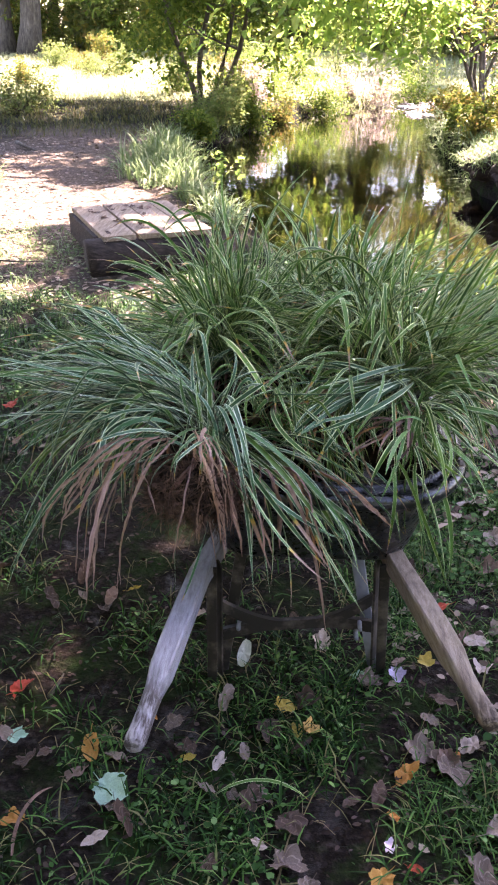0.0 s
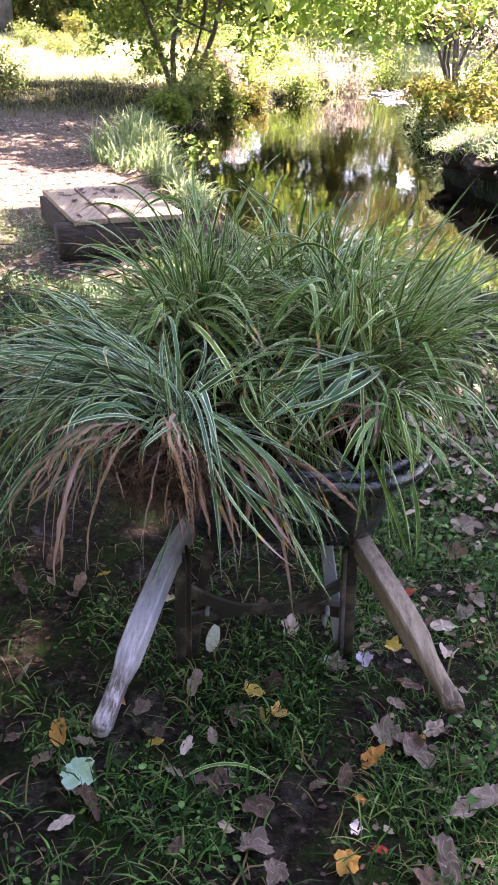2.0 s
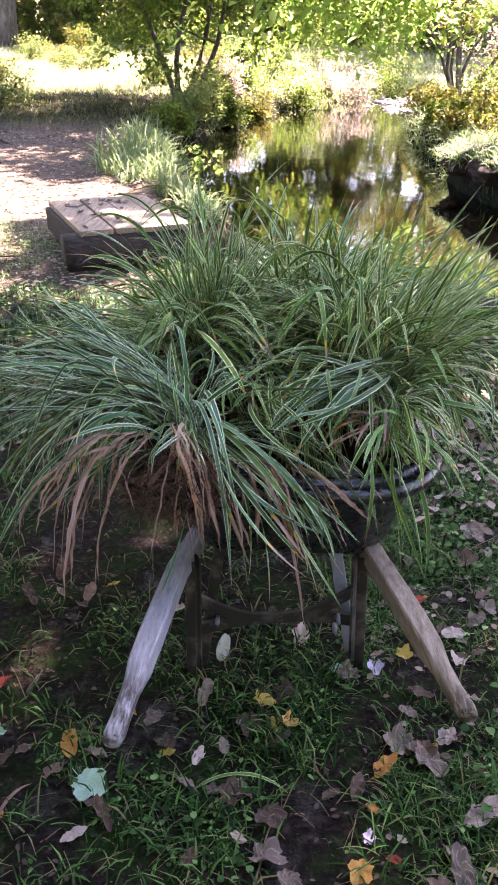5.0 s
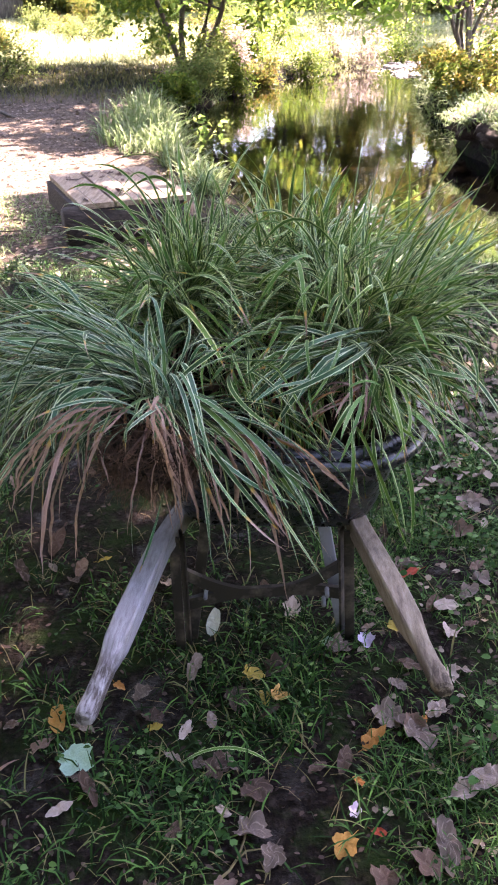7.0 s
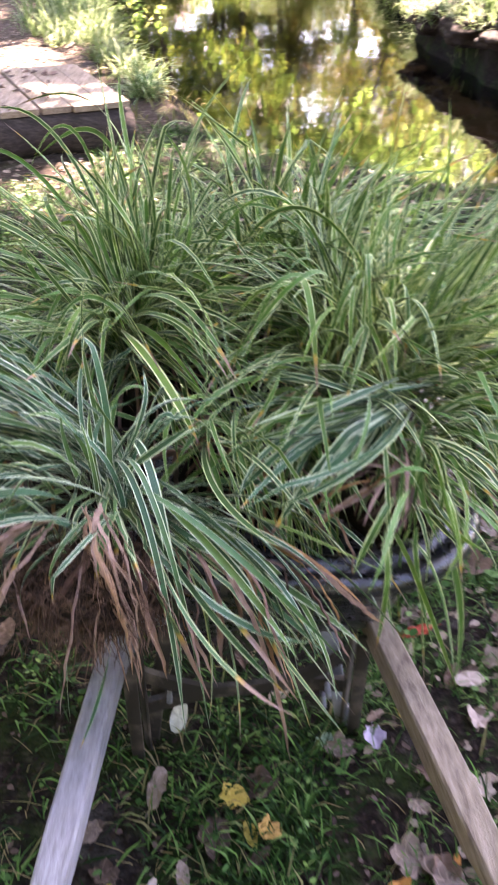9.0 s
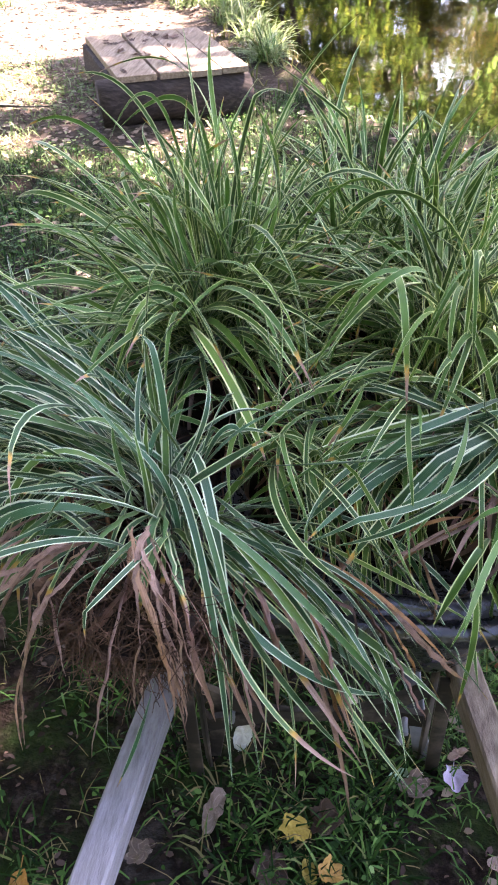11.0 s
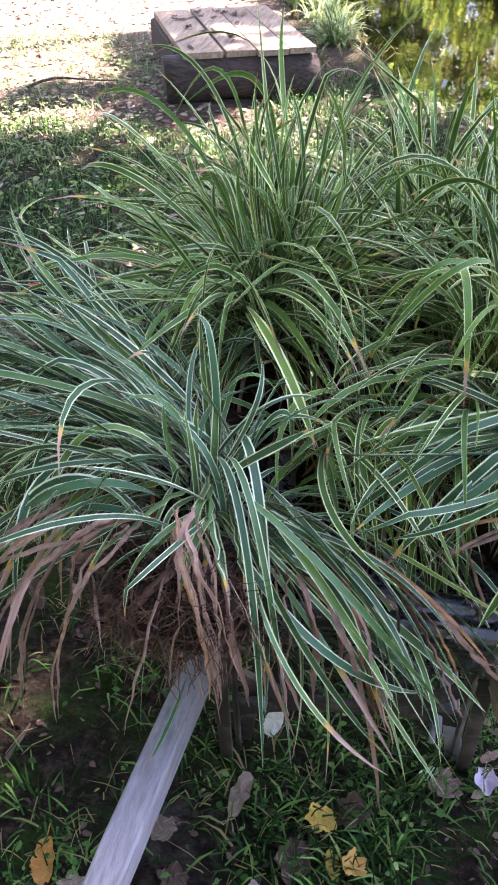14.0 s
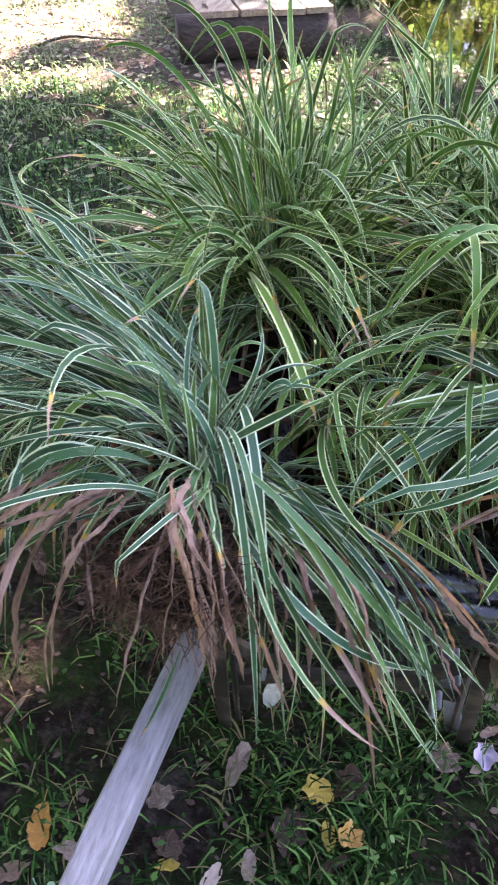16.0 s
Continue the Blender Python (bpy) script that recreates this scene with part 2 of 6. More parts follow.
PLANK = wood_material("platform_plank_wood", (0.22, 0.165, 0.12), (0.09, 0.065, 0.047), (0.34, 0.27, 0.21), (5, 0.5, 5), 0.8, 0.8)
LOG = wood_material("dark_log_wood", (0.036, 0.026, 0.023), (0.012, 0.009, 0.008), (0.07, 0.054, 0.048), (0.5, 5, 5), 0.7, 0.9)


def plastic_material():
    n = Nodes("black_moulded_tray")
    d = n.noise(9.0, 4.0)
    c = n.mix(n.math("MULTIPLY", n.math("SUBTRACT", d, 0.52), 2.0, clamp=True), (0.008, 0.009, 0.012), (0.034, 0.03, 0.028))
    n.colour(c)
    n.rough(n.math("ADD", 0.16, n.math("MULTIPLY", n.noise(70.0, 3.0), 0.24)))
    n.bsdf.inputs["Specular IOR Level"].default_value = 0.6
    n.bump(n.noise(240.0, 2.0), 0.25, 0.001)
    return n.mat


def steel_material(name, base, rust):
    n = Nodes(name)
    d = n.noise(16.0, 5.0, 0.65)
    c = n.mix(n.math("MULTIPLY", n.math("SUBTRACT", d, 0.47), 3.0, clamp=True), base, rust)
    n.colour(c)
    n.rough(n.math("ADD", 0.42, n.math("MULTIPLY", d, 0.35)))
    n.bsdf.inputs["Specular IOR Level"].default_value = 0.09
    n.bump(d, 0.3, 0.002)
    return n.mat


TRAY = plastic_material()
LEG_STEEL = steel_material("black_painted_steel", (0.026, 0.023, 0.021), (0.15, 0.125, 0.11))
STRUT_STEEL = steel_material("dull_grey_steel", (0.17, 0.18, 0.21), (0.09, 0.085, 0.085))
RUBBER = steel_material("tyre_rubber", (0.02, 0.02, 0.02), (0.06, 0.05, 0.04))


def ground_material():
    n = Nodes("soil_and_moss")
    p = n.position()
    big = n.noise(0.7, 4.0, 0.6, p)
    mid = n.noise(5.0, 5.0, 0.65, p)
    fine = n.noise(38.0, 5.0, 0.7, p)
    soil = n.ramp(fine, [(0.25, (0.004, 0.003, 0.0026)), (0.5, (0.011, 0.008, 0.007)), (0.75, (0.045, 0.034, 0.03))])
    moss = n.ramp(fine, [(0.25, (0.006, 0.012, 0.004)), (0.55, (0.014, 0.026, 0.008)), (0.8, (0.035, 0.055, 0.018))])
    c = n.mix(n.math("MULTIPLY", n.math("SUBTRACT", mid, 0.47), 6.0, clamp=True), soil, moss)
    litter = n.ramp(n.noise(24.0, 5.0, 0.75, p), [(0.3, (0.022, 0.016, 0.011)), (0.5, (0.085, 0.064, 0.05)), (0.72, (0.22, 0.17, 0.14))])
    xyz = n.add("ShaderNodeSeparateXYZ")
    n.link(p, xyz.inputs[0])
    # the trodden path of dry leaf litter runs past the platform
    side = n.math("ABSOLUTE", n.math("ADD", xyz.outputs[0], n.math("ADD", 1.6, n.math("MULTIPLY", xyz.outputs[1], 0.13))))
    band = n.math("SUBTRACT", 2.1, n.math("ADD", side, n.math("MULTIPLY", n.math("SUBTRACT", big, 0.5), 2.2)), clamp=True)
    band = n.math("MULTIPLY", band, n.math("MULTIPLY", n.math("SUBTRACT", xyz.outputs[1], 6.0), 0.8, clamp=True))
    band = n.math("MULTIPLY", band, n.math("MULTIPLY", n.math("SUBTRACT", 19.0, xyz.outputs[1]), 0.4, clamp=True))
    c = n.mix(band, c, litter)
    # past y 24 the ground pales, the meadow's sunlight put into its colour
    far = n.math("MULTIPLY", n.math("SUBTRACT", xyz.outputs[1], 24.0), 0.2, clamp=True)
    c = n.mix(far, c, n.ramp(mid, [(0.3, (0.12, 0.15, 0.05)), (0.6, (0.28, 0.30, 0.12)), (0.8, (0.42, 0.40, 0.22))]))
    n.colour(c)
    # trodden mud stays wet and shines
    wet = n.math("MULTIPLY", n.math("MULTIPLY", n.math("SUBTRACT", 0.43, mid), 12.0, clamp=True), n.math("MULTIPLY", n.math("SUBTRACT", 3.6, xyz.outputs[1]), 1.0, clamp=True))
    n.rough(n.math("SUBTRACT", n.math("ADD", 0.6, n.math("MULTIPLY", fine, 0.4)), n.math("MULTIPLY", wet, 0.45)))
    n.link(n.math("ADD", 0.02, n.math("MULTIPLY", wet, 0.11)), n.bsdf.inputs["Specular IOR Level"])
    n.bump(n.math("ADD", fine, n.math("MULTIPLY", mid, 1.5)), 0.8, 0.02)
    return n.mat


def water_material():
    n = Nodes("stream_water")
    p = n.position()
    silt = n.noise(0.9, 4.0, 0.6, p)
    n.colour(n.ramp(silt, [(0.45, (0.0005, 0.0005, 0.0003)), (0.66, (0.0008, 0.0006, 0.0004)), (0.80, (0.016, 0.009, 0.0035))]))
    n.rough(0.035)
    n.bsdf.inputs["IOR"].default_value = 1.4
    n.bsdf.inputs["Specular IOR Level"].default_value = 1.0
    ripple = n.math("ADD", n.noise(2.2, 3.0, 0.5, p, (1.0, 0.55, 1.0)), n.math("MULTIPLY", n.noise(11.0, 2.0, 0.5, p), 0.12))
    n.bump(ripple, 0.16, 0.025)
    return n.mat


def gravel_material():
    n = Nodes("pale_gravel")
    p = n.position()
    v = n.add("ShaderNodeTexVoronoi", Scale=9.0)
    n.link(p, v.inputs["Vector"])
    # gravel lightened, the sun's glare on it put into the colour
    c = n.mix(n.noise(3.0, 4.0, 0.6, p), (0.16, 0.145, 0.125), (0.34, 0.31, 0.28))
    c = n.mix(n.math("MULTIPLY", v.outputs["Distance"], 1.3, clamp=True), c, (0.24, 0.215, 0.19))
    n.colour(c)
    n.rough(0.8)
    n.bump(v.outputs["Distance"], 1.0, 0.06)
    return n.mat


GROUND = ground_material()
GRAVEL = gravel_material()
WATER = water_material()
LITTER_PALE = litter_material("pale_fallen_leaf", [(0.0, (0.11, 0.078, 0.064)), (0.5, (0.23, 0.17, 0.145)), (1.0, (0.44, 0.34, 0.295))])
LITTER_WHITE = litter_material("whitish_fallen_leaf", [(0.0, (0.50, 0.50, 0.47)), (1.0, (0.62, 0.62, 0.58))])
LITTER_BROWN = litter_material("brown_fallen_leaf", [(0.0, (0.05, 0.032, 0.026)), (0.6, (0.12, 0.07, 0.052)), (1.0, (0.24, 0.16, 0.125))])
LITTER_WARM = litter_material("orange_fallen_leaf", [(0.0, (0.42, 0.15, 0.04)), (0.5, (0.45, 0.22, 0.06)), (1.0, (0.50, 0.30, 0.10))])
LITTER_YELLOW = litter_material("yellow_fallen_leaf", [(0.0, (0.38, 0.27, 0.05)), (1.0, (0.46, 0.34, 0.09))])
LITTER_RED = litter_material("red_fallen_leaf", [(0.0, (0.36, 0.045, 0.03)), (1.0, (0.48, 0.09, 0.06))])
LITTER_GREEN = litter_material("blue_green_fallen_leaf", [(0.0, (0.27, 0.46, 0.36)), (1.0, (0.38, 0.52, 0.40))])
LITTER_LILAC = litter_material("lilac_fallen_leaf", [(0.0, (0.42, 0.36, 0.50)), (1.0, (0.48, 0.40, 0.52))])

# ---- building blocks ----


def mesh_object(name, verts, faces, material, parent=None, label="", uvs=None, smooth=True):
    me = bpy.data.meshes.new(name)
    me.from_pydata([tuple(v) for v in verts], [], [tuple(f) for f in faces])
    if uvs is not None:
        layer = me.uv_layers.new(name="UVMap")
        idx = np.zeros(len(me.loops), dtype=np.int32)
        me.loops.foreach_get("vertex_index", idx)
        layer.data.foreach_set("uv", np.asarray(uvs, dtype=np.float32)[idx].ravel())
    if smooth:
        me.polygons.foreach_set("use_smooth", [True] * len(me.polygons))
    me.materials.append(material)
    me.update()
    ob = new(name, me)
    if parent:
        ob.parent = parent
    if label:
        ob["label"] = label
    return ob


def part(name, bm, material, parent, label=""):
    me = bpy.data.meshes.new(name)
    bm.to_mesh(me)
    bm.free()
    me.materials.append(material)
    ob = new(name, me)
    ob.parent = parent
    if label:
        ob["label"] = label
    return ob


def thing(name, place, label, category, group="", kind=""):
    ob = new(name)
    ob.empty_display_size = 0.1
    ob.location = place
    return tagged(ob, label, category, group, kind)


class Soup:
    """Gathers many small pieces into one mesh."""

    def __init__(self):
        self.v, self.f, self.uv, self.n = [], [], [], 0

    def add(self, verts, faces, uvs):
        self.v.append(verts)
        self.f.extend(tuple(i + self.n for i in f) for f in faces)
        self.uv.append(uvs)
        self.n += len(verts)

    def build(self, name, material, parent=None, label="", smooth=True):
        return mesh_object(name, np.concatenate(self.v), self.f, material, parent, label, np.concatenate(self.uv), smooth)


def strap(base, az, elev, length, width, bend, steps=9, fold=0.18, twist=0.0, kink=None, rng=random, power=1.3, sway=0.0):
    """A strap leaf from base: it leaves at the heading az and the elevation elev (degrees) and bends down along its length."""
    p = np.array(base, float)
    pts, sides, ups = [], [], []
    step = length / steps
    for i in range(steps + 1):
        s = i / steps
        e = radians(max(elev - bend * s ** power - (kink[1] if kink and s > kink[0] else 0), -86))
        a = radians(az + sway * s)
        d = np.array([math.cos(e) * math.cos(a), math.cos(e) * math.sin(a), math.sin(e)])
        side = np.array([-math.sin(a), math.cos(a), 0.0])
        up = np.cross(d, side)
        tw = radians(twist * s)
        side, up = side * math.cos(tw) + up * math.sin(tw), up * math.cos(tw) - side * math.sin(tw)
        pts.append(p.copy())
        sides.append(side)
        ups.append(up)
        p = p + d * step
    verts, uvs, faces = [], [], []
    for i in range(steps + 1):
        s = i / steps
        w = width * 0.5 * min(1.0, 0.55 + 3.0 * s) * (1.0 if s < 0.6 else max(0.04, 1 - ((s - 0.6) / 0.4) ** 1.9))
        for j, k in enumerate((-1, 0, 1)):
            verts.append(pts[i] + sides[i] * w * k + ups[i] * (abs(k) * w * fold * 2))
            uvs.append((j / 2, s))
        if i < steps:
            a = i * 3
            faces += [(a, a + 1, a + 4, a + 3), (a + 1, a + 2, a + 5, a + 4)]
    return np.array(verts), faces, np.array(uvs)


def tube(points, radii, sides=8, cap=True):
    """A round tube through points with a radius at each."""
    pts = [Vector(p) for p in points]
    verts, faces, uvs = [], [], []
    ref = Vector((0, 0, 1))
    for i, p in enumerate(pts):
        d = (pts[min(i + 1, len(pts) - 1)] - pts[max(i - 1, 0)]).normalized()
        if abs(d.dot(ref)) > 0.95:
            ref = Vector((1, 0, 0))
        x = d.cross(ref).normalized()
        y = x.cross(d).normalized()
        for k in range(sides):
            a = 2 * math.pi * k / sides
            verts.append(p + (x * math.cos(a) + y * math.sin(a)) * radii[i])
            uvs.append((k / sides, i / max(1, len(pts) - 1)))
        if i:
            o = (i - 1) * sides
            for k in range(sides):
                faces.append((o + k, o + (k + 1) % sides, o + sides + (k + 1) % sides, o + sides + k))
    if cap:
        faces.append(tuple(range(sides))[::-1])
        o = (len(pts) - 1) * sides
        faces.append(tuple(o + k for k in range(sides)))
    return np.array([tuple(v) for v in verts]), faces, np.array(uvs)


def tube_object(name, points, radii, material, parent=None, label="", sides=8):
    v, f, u = tube(points, radii, sides)
    return mesh_object(name, v, f, material, parent, label, u)


def bent_path(a, b, wobble, n, rng):
    a, b = Vector(a), Vector(b)
    side = Vector((rng.uniform(-1, 1), rng.uniform(-1, 1), rng.uniform(-0.6, 0.6)))
    side2 = Vector((rng.uniform(-1, 1), rng.uniform(-1, 1), rng.uniform(-0.6, 0.6)))
    out = []
    for i in range(n + 1):
        s = i / n
        out.append(a.lerp(b, s) + side * wobble * math.sin(math.pi * s) + side2 * wobble * 0.5 * math.sin(2 * math.pi * s))
    return out


def beam(a, b, width, height, up=(0, 0, 1), bevel=0.004, taper=1.0):
    """A bmesh bar from a to b with bevelled edges."""
    a, b = Vector(a), Vector(b)
    d = (b - a).normalized()
    x = d.cross(Vector(up)).normalized()
    z = x.cross(d).normalized()
    bm = bmesh.new()
    rows = []
    for p, k in ((a, 1.0), (b, taper)):
        rows.append([bm.verts.new(p + x * sx * width * 0.5 * k + z * sz * height * 0.5 * k) for sx, sz in ((-1, -1), (1, -1), (1, 1), (-1, 1))])
    bm.faces.new(rows[0][::-1])
    bm.faces.new(rows[1])
    for k in range(4):
        bm.faces.new((rows[0][k], rows[0][(k + 1) % 4], rows[1][(k + 1) % 4], rows[1][k]))
    if bevel:
        bmesh.ops.bevel(bm, geom=bm.edges[:], offset=bevel, segments=2, affect="EDGES", profile=0.6)
    bmesh.ops.recalc_face_normals(bm, faces=bm.faces[:])
    return bm


# ---- ground, stream ----
WATER_Z = -0.48
COURSE = [(40.0, 41.0, 1.6), (9.0, 31.5, 1.6), (4.6, 27.0, 1.7), (2.3, 23.5, 1.8), (0.95, 19.5, 1.75), (0.45, 16.5, 2.1), (0.65, 14.5, 1.95), (0.75, 12.7, 1.65), (1.15, 11.0, 1.6), (1.9, 8.8, 1.6), (4.0, 7.6, 1.5), (9.0, 7.2, 1.4), (40.0, 6.0, 1.6)]


def stream_distance(x, y):
    """Metres from the stream's edge (inside: minus)."""
    best = np.full(np.shape(x), 1e9)
    for (ax, ay, aw), (bx, by, bw) in zip(COURSE, COURSE[1:]):
        dx, dy = bx - ax, by - ay
        s = np.clip(((x - ax) * dx + (y - ay) * dy) / (dx * dx + dy * dy), 0, 1)
        best = np.minimum(best, np.hypot(x - ax - s * dx, y - ay - s * dy) - (aw + (bw - aw) * s))
    return best


def smooth(a, b, x):
    s = np.clip((x - a) / (b - a), 0, 1)
    return s * s * (3 - 2 * s)


def wobble(x, y):
    return 0.5 * np.sin(1.7 * x + 0.6 * y) * np.cos(1.3 * y - 0.4 * x) + 0.3 * np.sin(3.9 * x - 2.1 * y + 1) + 0.2 * np.cos(6.3 * y + 4.7 * x)


def ground_height(x, y):
    x, y = np.asarray(x, float), np.asarray(y, float)
    land = -0.20 * smooth(3.0, 6.6, y) + 0.45 * smooth(26, 60, y) + 0.010 * wobble(x * 3, y * 3) + 0.03 * wobble(x * 0.6, y * 0.6) * smooth(3, 8, y)
    right = smooth(1.6, 3.2, x) * smooth(7.9, 9.2, y) * (1 - smooth(22, 30, y))
    land = land + right * (0.42 - 0.34 * smooth(10, 14, y))
    d = stream_distance(x, y) + 0.18 * wobble(x * 1.3 + 2, y * 1.3)
    steep = 0.9 - 0.7 * right
    bed = -0.85 + 0.05 * wobble(x * 2, y * 2)
    k = smooth(-0.15, 1.0, (d + 0.1) / steep)
    return bed + (land - bed) * k


def build_ground():
    xs = np.concatenate([-np.geomspace(400, 5, 40)[:-1], np.linspace(-5, 6.5, 231), np.geomspace(6.5, 400, 40)[1:]])
    ys = np.concatenate([-np.geomspace(300, 1, 24)[:-1], np.linspace(-1, 4, 101), np.linspace(4, 18, 201)[1:], np.linspace(18, 40, 120)[1:], np.geomspace(40, 900, 40)[1:]])
    gx, gy = np.meshgrid(xs, ys)
    gz = ground_height(gx, gy)
    verts = np.stack([gx.ravel(), gy.ravel(), gz.ravel()], 1)
    w = len(xs)
    faces = [(r * w + c, r * w + c + 1, r * w + w + c + 1, r * w + w + c) for r in range(len(ys) - 1) for c in range(w - 1)]
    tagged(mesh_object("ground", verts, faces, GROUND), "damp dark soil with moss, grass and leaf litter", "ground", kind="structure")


build_ground()


def build_water():
    xs, ys = np.linspace(-5, 45, 51), np.linspace(4.5, 42, 39)
    verts = [(x, y, WATER_Z) for y in ys for x in xs]
    w = len(xs)
    faces = [(r * w + c, r * w + c + 1, r * w + w + c + 1, r * w + w + c) for r in range(len(ys) - 1) for c in range(w - 1)]
    tagged(mesh_object("water", verts, faces, WATER), "still brown stream water mirroring the woods", "water", kind="structure")


build_water()


def on_ground(x, y, lift=0.0):
    return (x, y, float(ground_height(x, y)) + lift)


# ---- wheelbarrow ----


def build_wheelbarrow():
    top = thing("wheelbarrow", (0.25, 2.1, 0.0), "wheelbarrow with black moulded tray and weathered wooden handles", "wheelbarrow")
    inv = Matrix.Translation((-0.25, -2.1, 0.0))

    def add(name, bm, material, label="", parent=None):
        bmesh.ops.transform(bm, matrix=inv, verts=bm.verts[:])
        for f in bm.faces:
            f.smooth = True
        return part(name, bm, material, parent or top, label)

    # tray: a rounded tub, flaring upwards, with a thick rolled lip
    def outline(cx, y0, y1, hw, r, seg=7):
        pts = []
        for qx, qy, a0 in ((hw - r, y0 + r, -90), (hw - r, y1 - r, 0), (-(hw - r), y1 - r, 90), (-(hw - r), y0 + r, 180)):
            for k in range(seg + 1):
                a = radians(a0 + 90 * k / seg)
                pts.append((cx + qx + r * math.cos(a), qy + r * math.sin(a)))
        return pts

    bm = bmesh.new()
    # (z at the handle end, z at the wheel end, back y, front y, half width, corner radius)
    levels = [(0.455, 0.40, 1.86, 2.42, 0.215, 0.09), (0.462, 0.405, 1.83, 2.47, 0.235, 0.10), (0.50, 0.45, 1.81, 2.52, 0.25, 0.12),
              (0.60, 0.60, 1.765, 2.62, 0.285, 0.16), (0.668, 0.695, 1.735, 2.68, 0.305, 0.19), (0.672, 0.70, 1.705, 2.705, 0.335, 0.21),
              (0.680, 0.708, 1.690, 2.72, 0.351, 0.22), (0.694, 0.722, 1.684, 2.726, 0.357, 0.222), (0.708, 0.736, 1.688, 2.722, 0.353, 0.22), (0.715, 0.743, 1.700, 2.710, 0.341, 0.21),
              (0.712, 0.740, 1.712, 2.698, 0.330, 0.20), (0.708, 0.735, 1.718, 2.692, 0.324, 0.197), (0.718, 0.745, 1.724, 2.686, 0.318, 0.193), (0.726, 0.752, 1.734, 2.676, 0.308, 0.188), (0.722, 0.748, 1.745, 2.665, 0.297, 0.183),
              (0.66, 0.67, 1.765, 2.64, 0.285, 0.17), (0.50, 0.47, 1.825, 2.50, 0.24, 0.12), (0.475, 0.42, 1.85, 2.45, 0.22, 0.10)]
    rings = []
    for zb, zf, y0, y1, hw, r in levels:
        rings.append([bm.verts.new((x, y, zb + (zf - zb) * (y - y0) / (y1 - y0))) for x, y in outline(0.274, y0, y1, hw, r)])
    n = len(rings[0])
    for a, b in zip(rings, rings[1:]):
        for k in range(n):
            bm.faces.new((a[k], a[(k + 1) % n], b[(k + 1) % n], b[k]))
    bm.faces.new(rings[0][::-1])
    bm.faces.new(rings[-1])
    bmesh.ops.recalc_face_normals(bm, faces=bm.faces[:])
    add("tray", bm, TRAY)

    # handles: square-sectioned shafts that turn round at the grip
    def handle(pts, material, label):
        bm = bmesh.new()
        rows = []
        for (x, y, z), w, h, roundness in pts:
            ring = []
            for k in range(16):
                a = radians((0, 40, 50, 70)[k % 4] + 90 * (k // 4))
                c, s = math.cos(a), math.sin(a)
                q = 1 / max(abs(c), abs(s))
                q = q * (1 - roundness) + roundness
                ring.append(bm.verts.new((x + c * q * w / 2, y, z + s * q * h / 2)))
            rows.append(ring)
        for a, b in zip(rows, rows[1:]):
            for k in range(16):
                bm.faces.new((a[k], a[(k + 1) % 16], b[(k + 1) % 16], b[k]))
        bm.faces.new(rows[0][::-1])
        bm.faces.new(rows[-1])
        bmesh.ops.recalc_face_normals(bm, faces=bm.faces[:])
        ob = add("handle", bm, material, label)
        ob.data.set_sharp_from_angle(angle=radians(32))
        return ob

    def shaft(grip, knee, front):
        g, k, f = Vector(grip), Vector(knee), Vector(front)
        d = (k - g)
        rows = [(g - d * 0.012, 0.022, 0.022, 1.0), (g - d * 0.004, 0.034, 0.034, 1.0), (g + d * 0.02, 0.039, 0.040, 1.0), (g + d * 0.12, 0.036, 0.037, 1.0), (g + d * 0.22 + Vector((0, 0, 0.002)), 0.036, 0.038, 0.85), (g + d * 0.29 + Vector((0, 0, 0.003)), 0.040, 0.043, 0.35), (g + d * 0.34 + Vector((0, 0, 0.004)), 0.043, 0.048, 0.06)]
        rows += [(g + d * s + Vector((0, 0, 0.006 * math.sin(math.pi * s))), 0.046, 0.050, 0.04) for s in (0.5, 0.65, 0.8, 1.0)]
        rows += [(k.lerp(f, s), 0.046, 0.050, 0.04) for s in (0.3, 0.6, 1.0)]
        return rows

    handle(shaft((-0.030, 1.135, 0.530), (0.006, 1.75, 0.453), (0.16, 2.86, 0.27)), GREY_WOOD, "pale grey weathered wooden handle")
    handle(shaft((0.574, 1.175, 0.578), (0.482, 1.80, 0.462), (0.34, 2.86, 0.27)), TAN_WOOD, "tan weathered wooden handle with cracked grain")

    # legs: folded steel, two flanges each
    for sx, topx, topy, botx, boty in ((1, 0.030, 1.79, 0.012, 1.90), (-1, 0.452, 1.83, 0.478, 1.965)):
        t, b = Vector((topx, topy, 0.45)), Vector((botx, boty, -0.01))
        bm = beam(t, b, 0.026, 0.008, (0, 1, 0.3), 0.002)
        leg = add("leg", bm, LEG_STEEL)
        off = Vector((0.017 * sx, 0.022, 0))
        add("leg_flange", beam(t + off, b + off + Vector((0.003 * sx, 0.0, 0.02)), 0.026, 0.007, (sx * 0.85, 0.5, 0.0), 0.002), LEG_STEEL, "", leg)
    # rear struts
    add("strut", beam((0.380, 2.02, 0.45), (0.462, 1.985, -0.005), 0.034, 0.012, (0, 1, 0.2), 0.003), STRUT_STEEL, "dull grey steel strut")
    add("strut", beam((0.098, 1.97, 0.45), (0.036, 1.945, -0.005), 0.030, 0.012, (0, 1, 0.2), 0.003), LEG_STEEL)

    # cross brace: a deep-ended bar with a waist and two triangular holes
    bm = bmesh.new()
    n = 28
